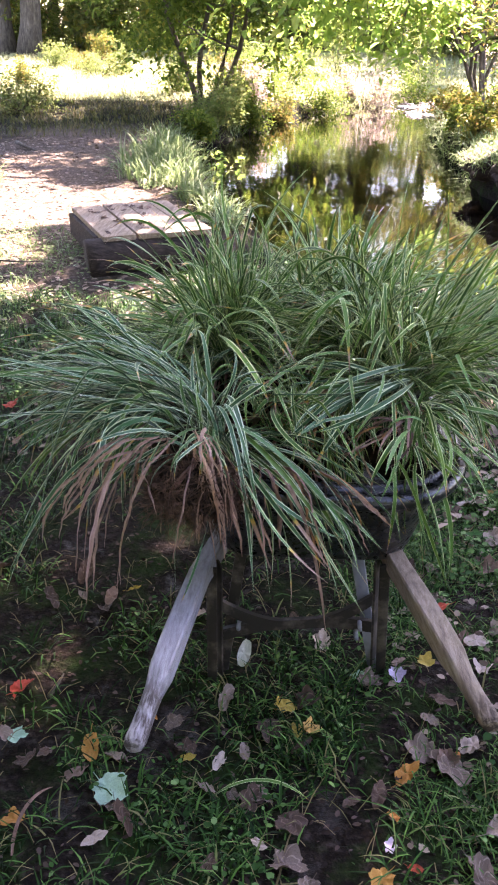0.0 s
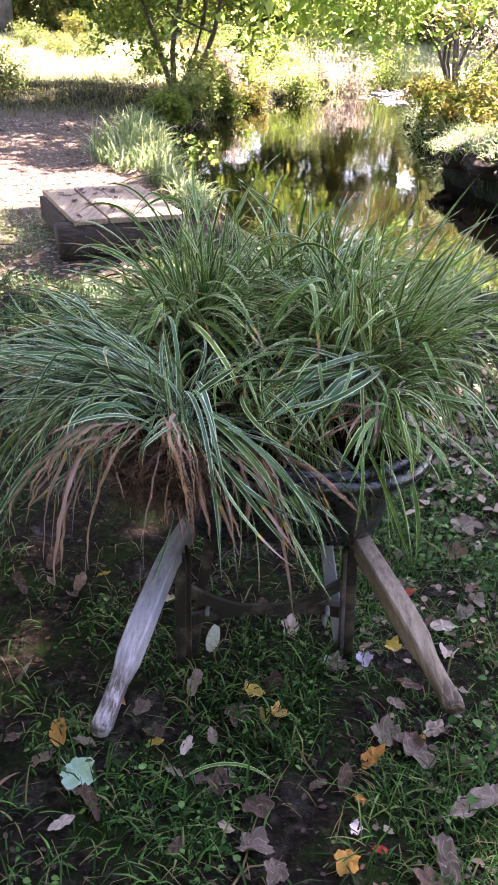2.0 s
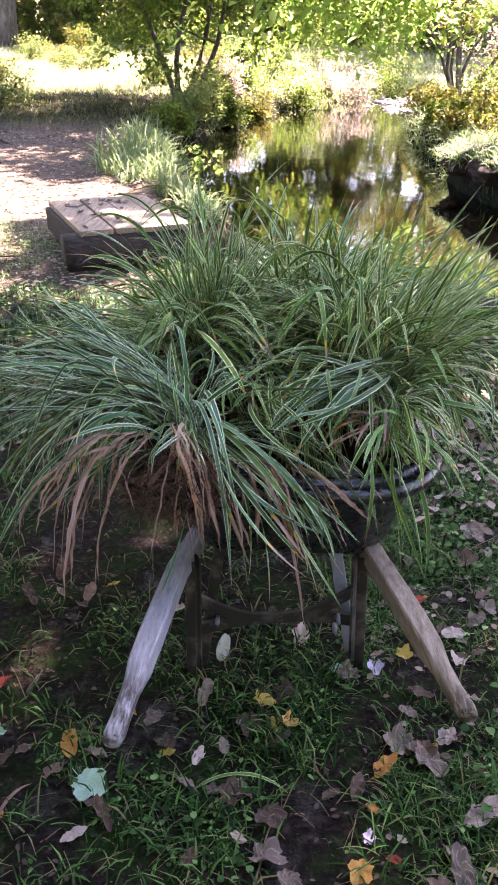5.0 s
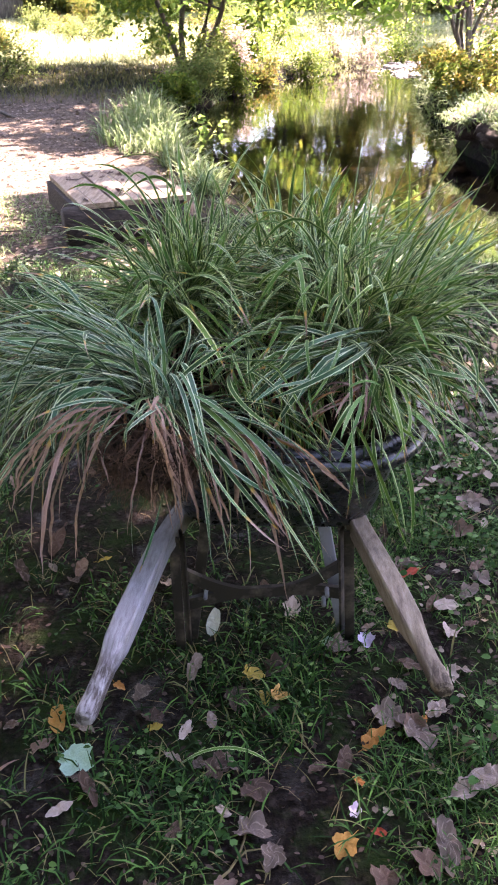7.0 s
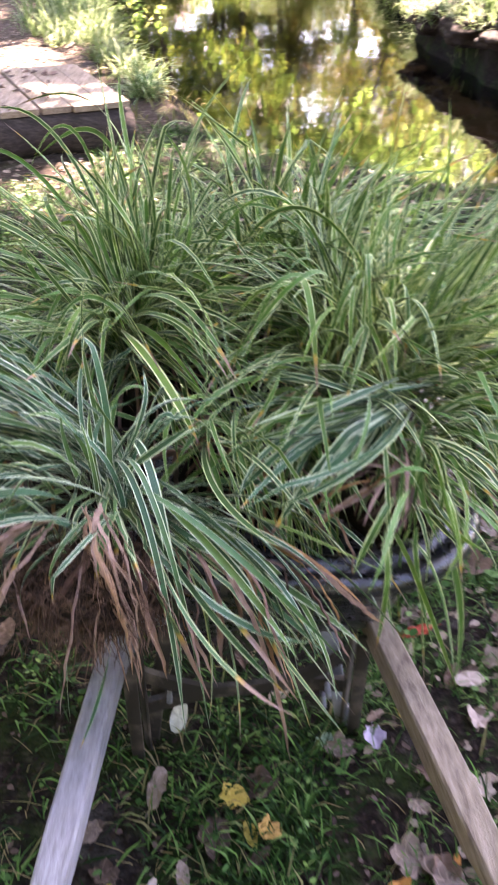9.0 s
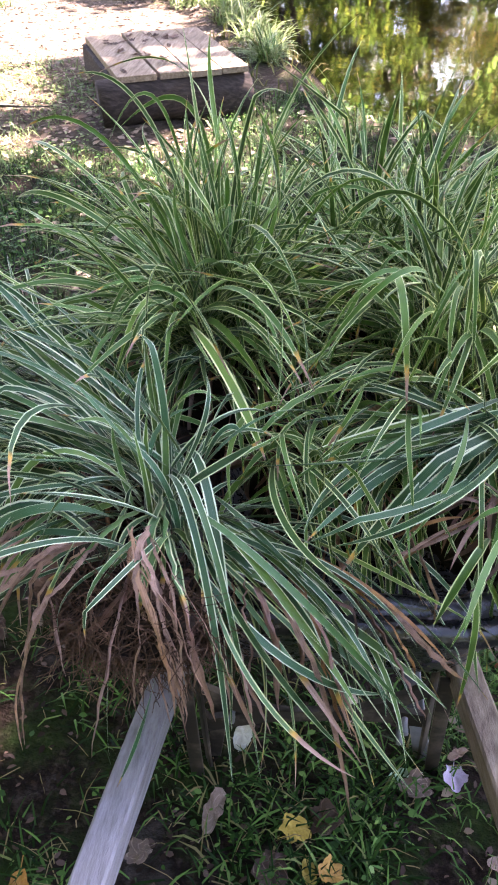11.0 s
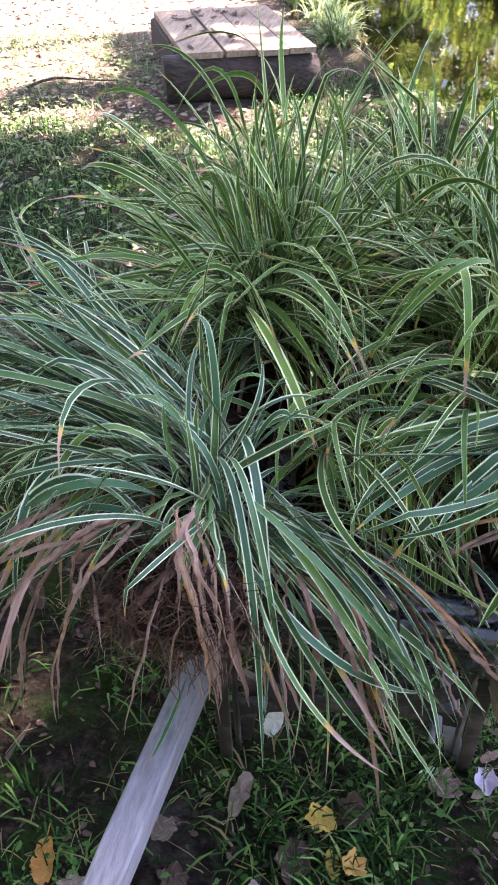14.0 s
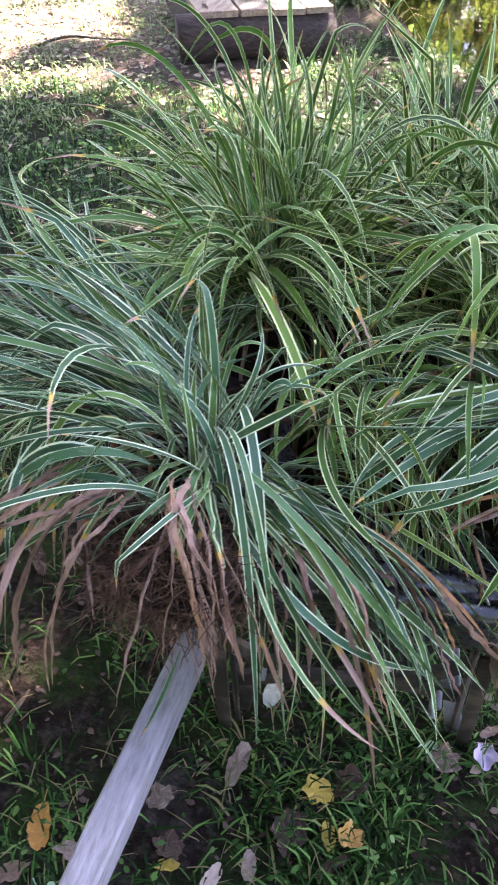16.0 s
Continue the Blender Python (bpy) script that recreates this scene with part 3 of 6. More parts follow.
    for upper in (True, False):
        front, back = [], []
        for i in range(n + 1):
            s = i / n
            u = abs(2 * s - 1)
            ztop = 0.190 + 0.085 * max(0.0, (u - 0.22) / 0.78) ** 1.5
            zbot = 0.158 - 0.030 * max(0.0, (u - 0.35) / 0.65) ** 1.3
            mid = (ztop + zbot) / 2
            if upper:
                zbot = max(mid, ztop - 0.034) - 0.001
            else:
                ztop = min(mid, zbot + 0.036)
            if u > 0.93:
                (zbot, ztop) = (mid, ztop) if upper else (zbot, mid)
            x = 0.025 + (0.462 - 0.025) * s
            y = 1.905 + 0.05 * s + (0 if upper else 0.002)
            lift = 0.012 * s
            front.append((bm.verts.new((x, y, ztop + lift)), bm.verts.new((x, y, zbot + lift))))
            back.append((bm.verts.new((x, y + 0.014, ztop + lift)), bm.verts.new((x, y + 0.014, zbot + lift))))
        for i in range(n):
            bm.faces.new((front[i][0], front[i + 1][0], front[i + 1][1], front[i][1]))
            bm.faces.new((back[i][0], back[i][1], back[i + 1][1], back[i + 1][0]))
            bm.faces.new((front[i][0], back[i][0], back[i + 1][0], front[i + 1][0]))
            bm.faces.new((front[i][1], front[i + 1][1], back[i + 1][1], back[i][1]))
    bmesh.ops.recalc_face_normals(bm, faces=bm.faces[:])
    brace = part("cross_brace", bm, LEG_STEEL, top, "dirty black brace with a narrow waist")
    brace.location = (-0.25, -2.1, 0)
    for x, z in ((0.408, 0.195), (0.40, 0.165), (0.085, 0.18)):
        v, f, u = tube([(x, 1.90, z), (x, 1.935, z)], [0.006, 0.006], 8)
        mesh_object("bolt", v, f, STRUT_STEEL, brace, "", u)

    # wheel under the far end
    bm = bmesh.new()
    n, m = 28, 10
    for i in range(n):
        a = 2 * math.pi * i / n
        for j in range(m):
            b = 2 * math.pi * j / m
            r = 0.155 + 0.042 * math.cos(b)
            bm.verts.new((0.25 + 0.042 * math.sin(b), 2.80 + r * math.cos(a), 0.19 + r * math.sin(a)))
    bm.verts.ensure_lookup_table()
    for i in range(n):
        for j in range(m):
            bm.faces.new([bm.verts[q] for q in (i * m + j, i * m + (j + 1) % m, ((i + 1) % n) * m + (j + 1) % m, ((i + 1) % n) * m + j)])
    bmesh.ops.recalc_face_normals(bm, faces=bm.faces[:])
    tyre = add("tyre", bm, RUBBER)
    v, f, u = tube([(0.228, 2.80, 0.19), (0.242, 2.80, 0.19), (0.258, 2.80, 0.19), (0.272, 2.80, 0.19)], [0.118, 0.10, 0.10, 0.118], 24)
    rim = mesh_object("rim", v, f, STRUT_STEEL, tyre, "", u)
    rim.location = (-0.25, -2.1, 0)
    v, f, u = tube([(0.15, 2.80, 0.19), (0.35, 2.80, 0.19)], [0.01, 0.01], 10)
    axle = mesh_object("axle", v, f, STRUT_STEEL, top, "", u)
    axle.location = (-0.25, -2.1, 0)
    for x in (0.16, 0.34):
        add("axle_bracket", beam((x, 2.80, 0.27), (x, 2.80, 0.17), 0.006, 0.04, (0, 1, 0), 0.001), LEG_STEEL)


build_wheelbarrow()

# ---- lilyturf plants heaped in the barrow ----


def withered(base, az, rng, i, e0=-35, e1=45):
    """A limp, twisted and crumpled dead strap leaf."""
    kink = (rng.uniform(0.25, 0.8), rng.uniform(-40, 80)) if rng.random() < 0.7 else None
    v, f, uv = strap(base, az, rng.uniform(e0, e1), rng.uniform(0.08, 0.29), rng.uniform(0.003, 0.0105), rng.uniform(50, 135), 16, rng.uniform(0.3, 1.4), rng.gauss(0, 180), kink, power=rng.uniform(0.35, 0.9), sway=rng.gauss(0, 60))
    crumple = np.array([[noise.noise(Vector((q[0] * 34, q[1] * 34, q[2] * 34 + i))), noise.noise(Vector((q[1] * 34 + 7, q[2] * 34, i))), noise.noise(Vector((q[2] * 34, q[0] * 34 + 3, i)))] for q in v])
    return v + crumple * 0.0045, f, uv


def withered_leaves(plant, count, seed, heading, box):
    rng = random.Random(seed)
    for i in range(count):
        v, f, uv = withered(tuple(rng.uniform(lo, hi) for lo, hi in box), rng.uniform(*heading), rng, i + seed, -75, 15)
        mesh_object("dead_leaf", v, f, DEAD, plant, "withered pinkish brown leaf", uv)


def hanging(plant, start, end, count, seed, width=(0.006, 0.014), slack=0.045, material=None, label="withered pinkish tan leaf hanging down"):
    """A wisp of long dead leaves that fall from the crown, from start to end."""
    rng = random.Random(seed)
    for i in range(count):
        p0 = np.array(start) + np.array([rng.gauss(0, 0.012) for _ in range(3)]) - np.array(plant.location)
        p3 = np.array(end) + np.array([rng.gauss(0, slack), rng.gauss(0, slack * 0.4), rng.gauss(0, slack)]) - np.array(plant.location)
        flat = np.array([p3[0] - p0[0], p3[1] - p0[1], 0.0])
        p1 = p0 + flat * rng.uniform(0.3, 0.6) + np.array([0, -0.02, rng.uniform(0.0, 0.05)])
        p2 = p0 + flat * rng.uniform(0.75, 1.0) + np.array([0, -0.015, (p3[2] - p0[2]) * rng.uniform(0.3, 0.6)])
        n, w0, tw0, tw1, fold = 18, rng.uniform(*width), rng.uniform(-1.2, 1.2), rng.gauss(0, 2.4), rng.uniform(0.1, 1.1)
        verts, uvs, faces = [], [], []
        for k in range(n + 1):
            s = k / n
            p = p0 * (1 - s) ** 3 + p1 * 3 * s * (1 - s) ** 2 + p2 * 3 * s * s * (1 - s) + p3 * s ** 3
            d = Vector(tuple((p1 - p0) * (1 - s) ** 2 + (p2 - p1) * 2 * s * (1 - s) + (p3 - p2) * s * s)).normalized()
            side = d.cross(Vector((0, -0.8, 0.6))).normalized()
            up = side.cross(d)
            a = tw0 + tw1 * s
            side, up = side * math.cos(a) + up * math.sin(a), up * math.cos(a) - side * math.sin(a)
            q = Vector(tuple(p)) + Vector([0.020 * s * noise.noise(Vector((s * 2.6, (i + seed) * 1.37, j * 5.3))) + 0.005 * noise.noise(Vector((s * 14, (i + seed) * 1.37, j * 5.3))) for j in range(3)])
            w = w0 * 0.5 * min(1.0, 0.6 + 2 * s) * (1 if s < 0.7 else max(0.06, 1 - ((s - 0.7) / 0.3) ** 2)) * (1 + 0.5 * noise.noise(Vector((s * 9, seed, i))))
            for j, e in enumerate((-1, 0, 1)):
                verts.append(q + side * w * e + up * (abs(e) * w * fold))
                uvs.append((j / 2, s))
            if k < n:
                o = k * 3
                faces += [(o, o + 1, o + 4, o + 3), (o + 1, o + 2, o + 5, o + 4)]
        mesh_object("dead_leaf", verts, faces, material or DRAPED, plant, label, uvs)


def build_plant(name, centre, label, material, seed, sprays, spread=0.08, width=0.0108, singles=0.35, dead=0, dead_heading=(200, 340), dead_soup=0, dead_box=None):
    """A clump of strap leaves round a crown. sprays: (count, heading from, to, elevation from, to, length from, to, bend from, to)."""
    rng = random.Random(seed)
    plant = thing(name, centre, label, "plant", "lilyturf plants heaped in the wheelbarrow")
    rest, rest_dead = Soup(), Soup()
    for count, h0, h1, e0, e1, l0, l1, b0, b1 in sprays:
        i = 0
        while i < count:
            # one shoot: a fan of leaves that share a foot and lean much alike
            r, a2 = spread * math.sqrt(rng.random()), rng.uniform(0, 2 * math.pi)
            head, rise, arch, turn = rng.uniform(h0, h1), rng.uniform(e0, e1), rng.uniform(b0, b1), rng.gauss(0, 22)
            out = spread * rng.uniform(0.0, 0.8)
            foot = (r * math.cos(a2) + out * math.cos(radians(head)), r * math.sin(a2) + out * math.sin(radians(head)), rng.uniform(-0.05, 0.02))
            for _ in range(rng.randint(4, 9)):
                az = head + rng.gauss(0, 21)
                base = tuple(q + rng.gauss(0, 0.007) for q in foot)
                kink = (rng.uniform(0.35, 0.85), rng.uniform(25, 95)) if rng.random() < 0.16 else None
                v, f, uv = strap(base, az, min(89, rise + rng.gauss(0, 17)), rng.uniform(l0, l1) * rng.choice((0.7, 0.9, 1.0, 1.0, 1.06)), width * rng.uniform(0.62, 1.22), max(8, arch + rng.gauss(0, 24)), 11, rng.uniform(0.05, 0.34),
                                 rng.gauss(0, 45), kink, power=rng.uniform(0.8, 1.9), sway=turn + rng.gauss(0, 24))
                if i < count * singles:
                    mesh_object("leaf_blade", v, f, material, plant, "", uv)
                else:
                    rest.add(v, f, uv)
                i += 1
    if rest.n:
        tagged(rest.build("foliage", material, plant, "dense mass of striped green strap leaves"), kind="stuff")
    for i in range(dead + dead_soup):
        az = rng.uniform(*dead_heading)
        r = spread * rng.uniform(0.7, 1.6)
        base = (r * math.cos(radians(az)), r * math.sin(radians(az)), rng.uniform(-0.03, 0.03))
        if dead_box:
            base = tuple(rng.uniform(lo, hi) for lo, hi in dead_box)
        v, f, uv = withered(base, az, rng, i)
        if i < dead:
            mesh_object("dead_leaf", v, f, DEAD, plant, "withered pinkish brown leaf", uv)
        else:
            rest_dead.add(v, f, uv)
    if rest_dead.n:
        tagged(rest_dead.build("dead_foliage", DEAD, plant, "withered brown leaves"), kind="stuff")
    return plant


def root_ball(plant, place, size, seed, fibres=160):
    """A lump of soil wrapped in fine roots."""
    rng = random.Random(seed)
    bm = bmesh.new()
    bmesh.ops.create_icosphere(bm, subdivisions=4, radius=1.0)
    for v in bm.verts:
        k = 0.9 + 0.30 * noise.noise(v.co * 2.2 + Vector((seed, 0, 0))) + 0.16 * noise.noise(v.co * 7)
        v.co = Vector((v.co.x * size[0], v.co.y * size[1], v.co.z * size[2])) * k + Vector(place)
    for f in bm.faces:
        f.smooth = True
    part("root_ball", bm, SOIL, plant, "dark soil lump bound by fibrous roots")
    soup = Soup()
    for i in range(fibres):
        a, b = rng.uniform(0, 2 * math.pi), rng.uniform(-0.95, 0.98)
        c = math.sqrt(1 - b * b)
        p = Vector((place[0] + size[0] * c * math.cos(a), place[1] + size[1] * c * math.sin(a), place[2] + size[2] * b))
        d = Vector((rng.gauss(0, 1), rng.gauss(0, 1), rng.gauss(-0.5, 0.8))).normalized() * rng.uniform(0.03, 0.085)
        pts = bent_path(p - d * 0.3, p + d, 0.014, 5, rng)
        soup.add(*tube(pts, [0.0010 * (1.1 - 0.15 * k) for k in range(6)], 4, False))
    tagged(soup.build("root_mat", ROOT, plant, "thin curling brown roots"), kind="stuff")


def sheaf(plant, material, start, end, count, arch, fan=0.05, width=0.0115, seed=0, name="leaf_blade", label="", tight=0.02, wild=1.0):
    """A handful of strap leaves that leave one place and reach much the same end, each with its own arch, fold and twist."""
    rng = random.Random(seed)
    root = Vector(plant.location)
    for i in range(count):
        a = Vector(start) - root + Vector([rng.gauss(0, tight) for _ in range(3)])
        b = Vector(end) - root + Vector((rng.gauss(0, fan), rng.gauss(0, fan), rng.gauss(0, fan * 0.55)))
        b = a.lerp(b, 1 + wild * rng.choice((-0.28, -0.15, -0.05, 0.0, 0.0, 0.08)))
        chord = b - a
        flat = chord.cross(Vector((0, 0, 1)))
        flat = flat.normalized() if flat.length > 0.02 else Vector((rng.uniform(-1, 1), rng.uniform(-1, 1), 0)).normalized()
        rise = arch * (1 + wild * rng.uniform(-0.8, 0.8))
        bow = wild * rng.gauss(0, 0.17) * chord.length
        p1 = a.lerp(b, 0.33) + Vector((0, 0, rise * 1.5)) + flat * bow
        p2 = a.lerp(b, 0.72) + Vector((0, 0, rise * 1.3)) + flat * bow * 1.2
        w0 = width * rng.uniform(0.7, 1.2)
        n, fold, t0, t1 = 15, rng.uniform(0.1, 0.6), rng.gauss(0, 0.6) * wild, rng.gauss(0, 1.0) * (0.3 + 0.7 * wild)
        bent = rng.uniform(0.45, 0.85) if rng.random() < 0.2 * wild else 2.0
        verts, faces, uvs = [], [], []
        sag = Vector((0, 0, 0))
        for k in range(n + 1):
            s = k / n
            p = a * (1 - s) ** 3 + p1 * 3 * s * (1 - s) ** 2 + p2 * 3 * s * s * (1 - s) + b * s ** 3
            d = ((p1 - a) * (1 - s) ** 2 + (p2 - p1) * 2 * s * (1 - s) + (b - p2) * s * s).normalized()
            if s > bent:
                sag += Vector((0, 0, -0.55 * chord.length / n))
            side = d.cross(Vector((0, 0, 1)))
            side = side.normalized() if side.length > 0.05 else flat
            up = side.cross(d)
            tw = t0 + t1 * s
            side, up = side * math.cos(tw) + up * math.sin(tw), up * math.cos(tw) - side * math.sin(tw)
            w = w0 * 0.5 * min(1.0, 0.3 + 3.0 * s) * (1.0 if s < 0.58 else max(0.05, 1 - ((s - 0.58) / 0.42) ** 2.2))
            for j, e in enumerate((-1, 0, 1)):
                verts.append(p + sag + side * w * e + up * (abs(e) * w * fold))
                uvs.append((j / 2, s))
            if k < n:
                o = k * 3
                faces += [(o, o + 1, o + 4, o + 3), (o + 1, o + 2, o + 5, o + 4)]
        mesh_object(name, verts, faces, material, plant, label, uvs)


def blades(plant, material, rows, seed, name="leaf_blade"):
    """Single leaves that stand out. Rows: (start, end, arch, width)."""
    for k, (start, end, arch, width) in enumerate(rows):
        sheaf(plant, material, start, end, 1, arch, 0.004, width, seed + k, name, "", 0.004, 0.15)


def sheaves(plant, material, rows, seed):
    """Rows: (start, end, count, arch, fan, width)."""
    for k, (start, end, count, arch, fan, width) in enumerate(rows):
        sheaf(plant, material, start, end, count, arch, fan, width, seed + k)


PLANT = "striped green and cream lilyturf clump heaped in the wheelbarrow"
# the front clump lies tipped over: its leaves part to the back and to the front, its roots face out
front = build_plant("lilyturf", (0.055, 1.745, 0.815), "lilyturf clump with bare root ball and withered brown leaves", BLADE_BLUE, 11, [
    (16, 0, 130, 40, 80, 0.14, 0.26, 40, 100), (8, 190, 235, 5, 45, 0.16, 0.30, 80, 140)], 0.045, 0.0092, 0.9, 3, (200, 300), 0, ((-0.08, 0.04), (-0.12, -0.05), (-0.04, 0.03)))
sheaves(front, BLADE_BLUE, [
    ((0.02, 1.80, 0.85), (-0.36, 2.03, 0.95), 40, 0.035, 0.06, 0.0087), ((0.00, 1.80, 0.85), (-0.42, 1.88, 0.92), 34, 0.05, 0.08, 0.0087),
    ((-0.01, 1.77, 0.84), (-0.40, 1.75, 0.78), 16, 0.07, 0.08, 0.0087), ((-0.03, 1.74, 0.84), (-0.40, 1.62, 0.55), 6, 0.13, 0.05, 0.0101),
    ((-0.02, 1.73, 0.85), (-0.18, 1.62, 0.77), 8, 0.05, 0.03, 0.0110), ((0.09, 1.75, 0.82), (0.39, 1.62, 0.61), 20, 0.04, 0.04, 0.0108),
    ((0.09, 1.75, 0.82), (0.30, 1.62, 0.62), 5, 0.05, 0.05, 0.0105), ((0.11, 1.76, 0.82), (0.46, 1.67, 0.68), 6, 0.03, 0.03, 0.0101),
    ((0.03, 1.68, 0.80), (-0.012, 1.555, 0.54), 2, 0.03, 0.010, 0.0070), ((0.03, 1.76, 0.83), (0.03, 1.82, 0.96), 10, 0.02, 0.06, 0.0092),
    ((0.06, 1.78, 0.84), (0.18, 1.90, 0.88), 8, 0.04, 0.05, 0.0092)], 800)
for k, (start, end, count) in enumerate([
        ((0.025, 1.68, 0.85), (0.104, 1.575, 0.64), 6), ((0.02, 1.67, 0.85), (0.06, 1.58, 0.67), 6), ((0.0, 1.68, 0.84), (0.02, 1.60, 0.74), 2),
        ((-0.04, 1.65, 0.855), (-0.18, 1.60, 0.52), 3), ((-0.06, 1.65, 0.855), (-0.212, 1.55, 0.65), 4), ((-0.04, 1.65, 0.855), (-0.12, 1.57, 0.76), 1),
        ((-0.10, 1.70, 0.85), (-0.24, 1.60, 0.72), 3)]):
    hanging(front, start, end, count, 500 + k, (0.003, 0.009), 0.03)
for k, (start, end, count) in enumerate([
        ((0.04, 1.75, 0.85), (0.075, 1.58, 0.66), 5), ((0.02, 1.75, 0.85), (-0.09, 1.58, 0.76), 1), ((-0.04, 1.76, 0.86), (-0.20, 1.57, 0.68), 3), ((-0.08, 1.77, 0.86), (-0.235, 1.51, 0.61), 2), ((0.08, 1.75, 0.83), (0.16, 1.60, 0.62), 3)]):
    hanging(front, start, end, count, 560 + k, (0.006, 0.010), 0.03, BLADE_DYING, "green leaf withered to pinkish brown halfway")
for k, (start, end, count) in enumerate([
        ((0.17, 1.69, 0.77), (0.352, 1.58, 0.44), 1), ((0.14, 1.69, 0.78), (0.17, 1.62, 0.62), 2),
        ((0.2, 1.70, 0.76), (0.29, 1.62, 0.60), 3), ((0.26, 1.75, 0.75), (0.40, 1.66, 0.66), 3), ((0.30, 1.72, 0.74), (0.39, 1.64, 0.58), 1)]):
    hanging(front, start, end, count, 530 + k, (0.004, 0.008), 0.02, DEAD)
sheaf(front, BLADE_WILTED, (0.09, 1.74, 0.81), (0.37, 1.63, 0.58), 5, 0.05, 0.06, 0.0105, 850, label="green leaf with a dead brown tip")
sheaf(front, BLADE_WILTED, (-0.02, 1.73, 0.84), (-0.14, 1.61, 0.76), 5, 0.06, 0.05, 0.0105, 851, label="green leaf with a dead brown tip")
sheaf(front, BLADE_WILTED, (0.04, 1.73, 0.84), (0.04, 1.62, 0.76), 5, 0.05, 0.035, 0.0105, 852, label="green leaf with a dead brown tip")
sheaf(front, BLADE_WILTED, (0.08, 1.72, 0.81), (0.20, 1.61, 0.58), 4, 0.05, 0.05, 0.0105, 853, label="green leaf with a dead brown tip")
withered_leaves(front, 2, 71, (190, 290), ((-0.20, -0.06), (-0.15, -0.03), (-0.04, 0.04)))
withered_leaves(front, 4, 72, (260, 340), ((0.10, 0.26), (-0.12, -0.02), (-0.08, -0.03)))
root_ball(front, (-0.035, -0.095, -0.065), (0.10, 0.065, 0.065), 5, 1300)

left = build_plant("lilyturf", (-0.06, 1.96, 0.82), PLANT, BLADE_BLUE, 16, [
    (150, 140, 200, 2, 34, 0.28, 0.46, 25, 75), (24, 200, 250, 15, 50, 0.20, 0.34, 60, 110), (10, -60, 60, 40, 80, 0.16, 0.26, 50, 100)], 0.07, 0.0090, 0.5, 4, (150, 270), 16)
root_ball(left, (0.03, 0, -0.11), (0.11, 0.13, 0.09), 10, 60)

back_left = build_plant("lilyturf", (0.06, 2.20, 0.82), PLANT, BLADE, 12, [
    (150, 0, 360, 48, 86, 0.32, 0.50, 45, 130), (100, 130, 230, 30, 65, 0.30, 0.44, 60, 120), (50, 230, 320, 35, 68, 0.26, 0.40, 70, 125), (46, -50, 60, 35, 70, 0.28, 0.42, 50, 100)], 0.075, 0.0092, 0.36, 6, (150, 330), 16)
sheaves(back_left, BLADE, [
    ((0.05, 2.18, 0.88), (0.03, 2.27, 1.19), 26, 0.02, 0.07, 0.0078), ((0.09, 2.20, 0.88), (0.16, 2.28, 1.15), 20, 0.03, 0.07, 0.0078), ((0.0, 2.15, 0.90), (-0.14, 2.20, 1.06), 18, 0.05, 0.07, 0.0078),
    ((0.07, 2.22, 0.86), (0.10, 2.32, 1.24), 9, 0.04, 0.10, 0.0084), ((0.04, 2.22, 0.86), (-0.08, 2.36, 1.14), 7, 0.06, 0.09, 0.0082), ((0.02, 2.18, 0.88), (-0.28, 2.30, 1.12), 5, 0.10, 0.05, 0.0082),
    ((0.04, 2.25, 0.95), (-0.25, 2.50, 1.16), 3, 0.08, 0.02, 0.0090), ((0.04, 2.06, 0.96), (0.24, 1.88, 0.94), 2, 0.06, 0.02, 0.0098), ((0.03, 2.10, 0.92), (0.10, 1.90, 0.90), 9, 0.08, 0.06, 0.0082),
    ((0.04, 2.08, 0.92), (-0.06, 1.92, 0.90), 9, 0.08, 0.05, 0.0082)], 820)
root_ball(back_left, (0, 0, -0.11), (0.14, 0.14, 0.10), 6, 60)

right = build_plant("lilyturf", (0.43, 2.09, 0.82), PLANT, BLADE, 13, [
    (130, -35, 50, 28, 68, 0.36, 0.52, 15, 65), (150, 0, 360, 50, 86, 0.32, 0.45, 40, 115), (36, 170, 250, 40, 70, 0.28, 0.40, 70, 125), (26, 250, 320, 35, 70, 0.26, 0.36, 70, 120)], 0.085, 0.0094, 0.5, 6, (180, 360), 20)
sheaves(right, BLADE, [
    ((0.43, 2.04, 0.92), (0.34, 1.90, 0.93), 9, 0.10, 0.04, 0.0094), ((0.40, 2.06, 0.92), (0.22, 2.00, 0.94), 13, 0.09, 0.05, 0.0086), ((0.45, 2.05, 0.92), (0.47, 1.86, 0.96), 8, 0.09, 0.05, 0.0094),
    ((0.42, 2.14, 0.88), (0.12, 2.16, 1.0), 13, 0.10, 0.05, 0.0086), ((0.52, 2.10, 0.88), (0.84, 2.06, 0.92), 13, 0.05, 0.06, 0.0090), ((0.50, 2.12, 0.88), (0.78, 2.30, 1.08), 16, 0.02, 0.06, 0.0090)], 840)
root_ball(right, (0, 0, -0.11), (0.13, 0.13, 0.10), 7, 60)

far = build_plant("lilyturf", (0.28, 2.44, 0.81), PLANT, BLADE, 14, [
    (260, 0, 360, 45, 82, 0.34, 0.50, 45, 115), (100, -40, 100, 25, 65, 0.34, 0.48, 40, 90), (50, 200, 330, 30, 70, 0.3, 0.42, 50, 100)], 0.11, 0.0090, 0.3, 0, (180, 360), 12)
root_ball(far, (0, 0, -0.10), (0.13, 0.12, 0.10), 8, 40)

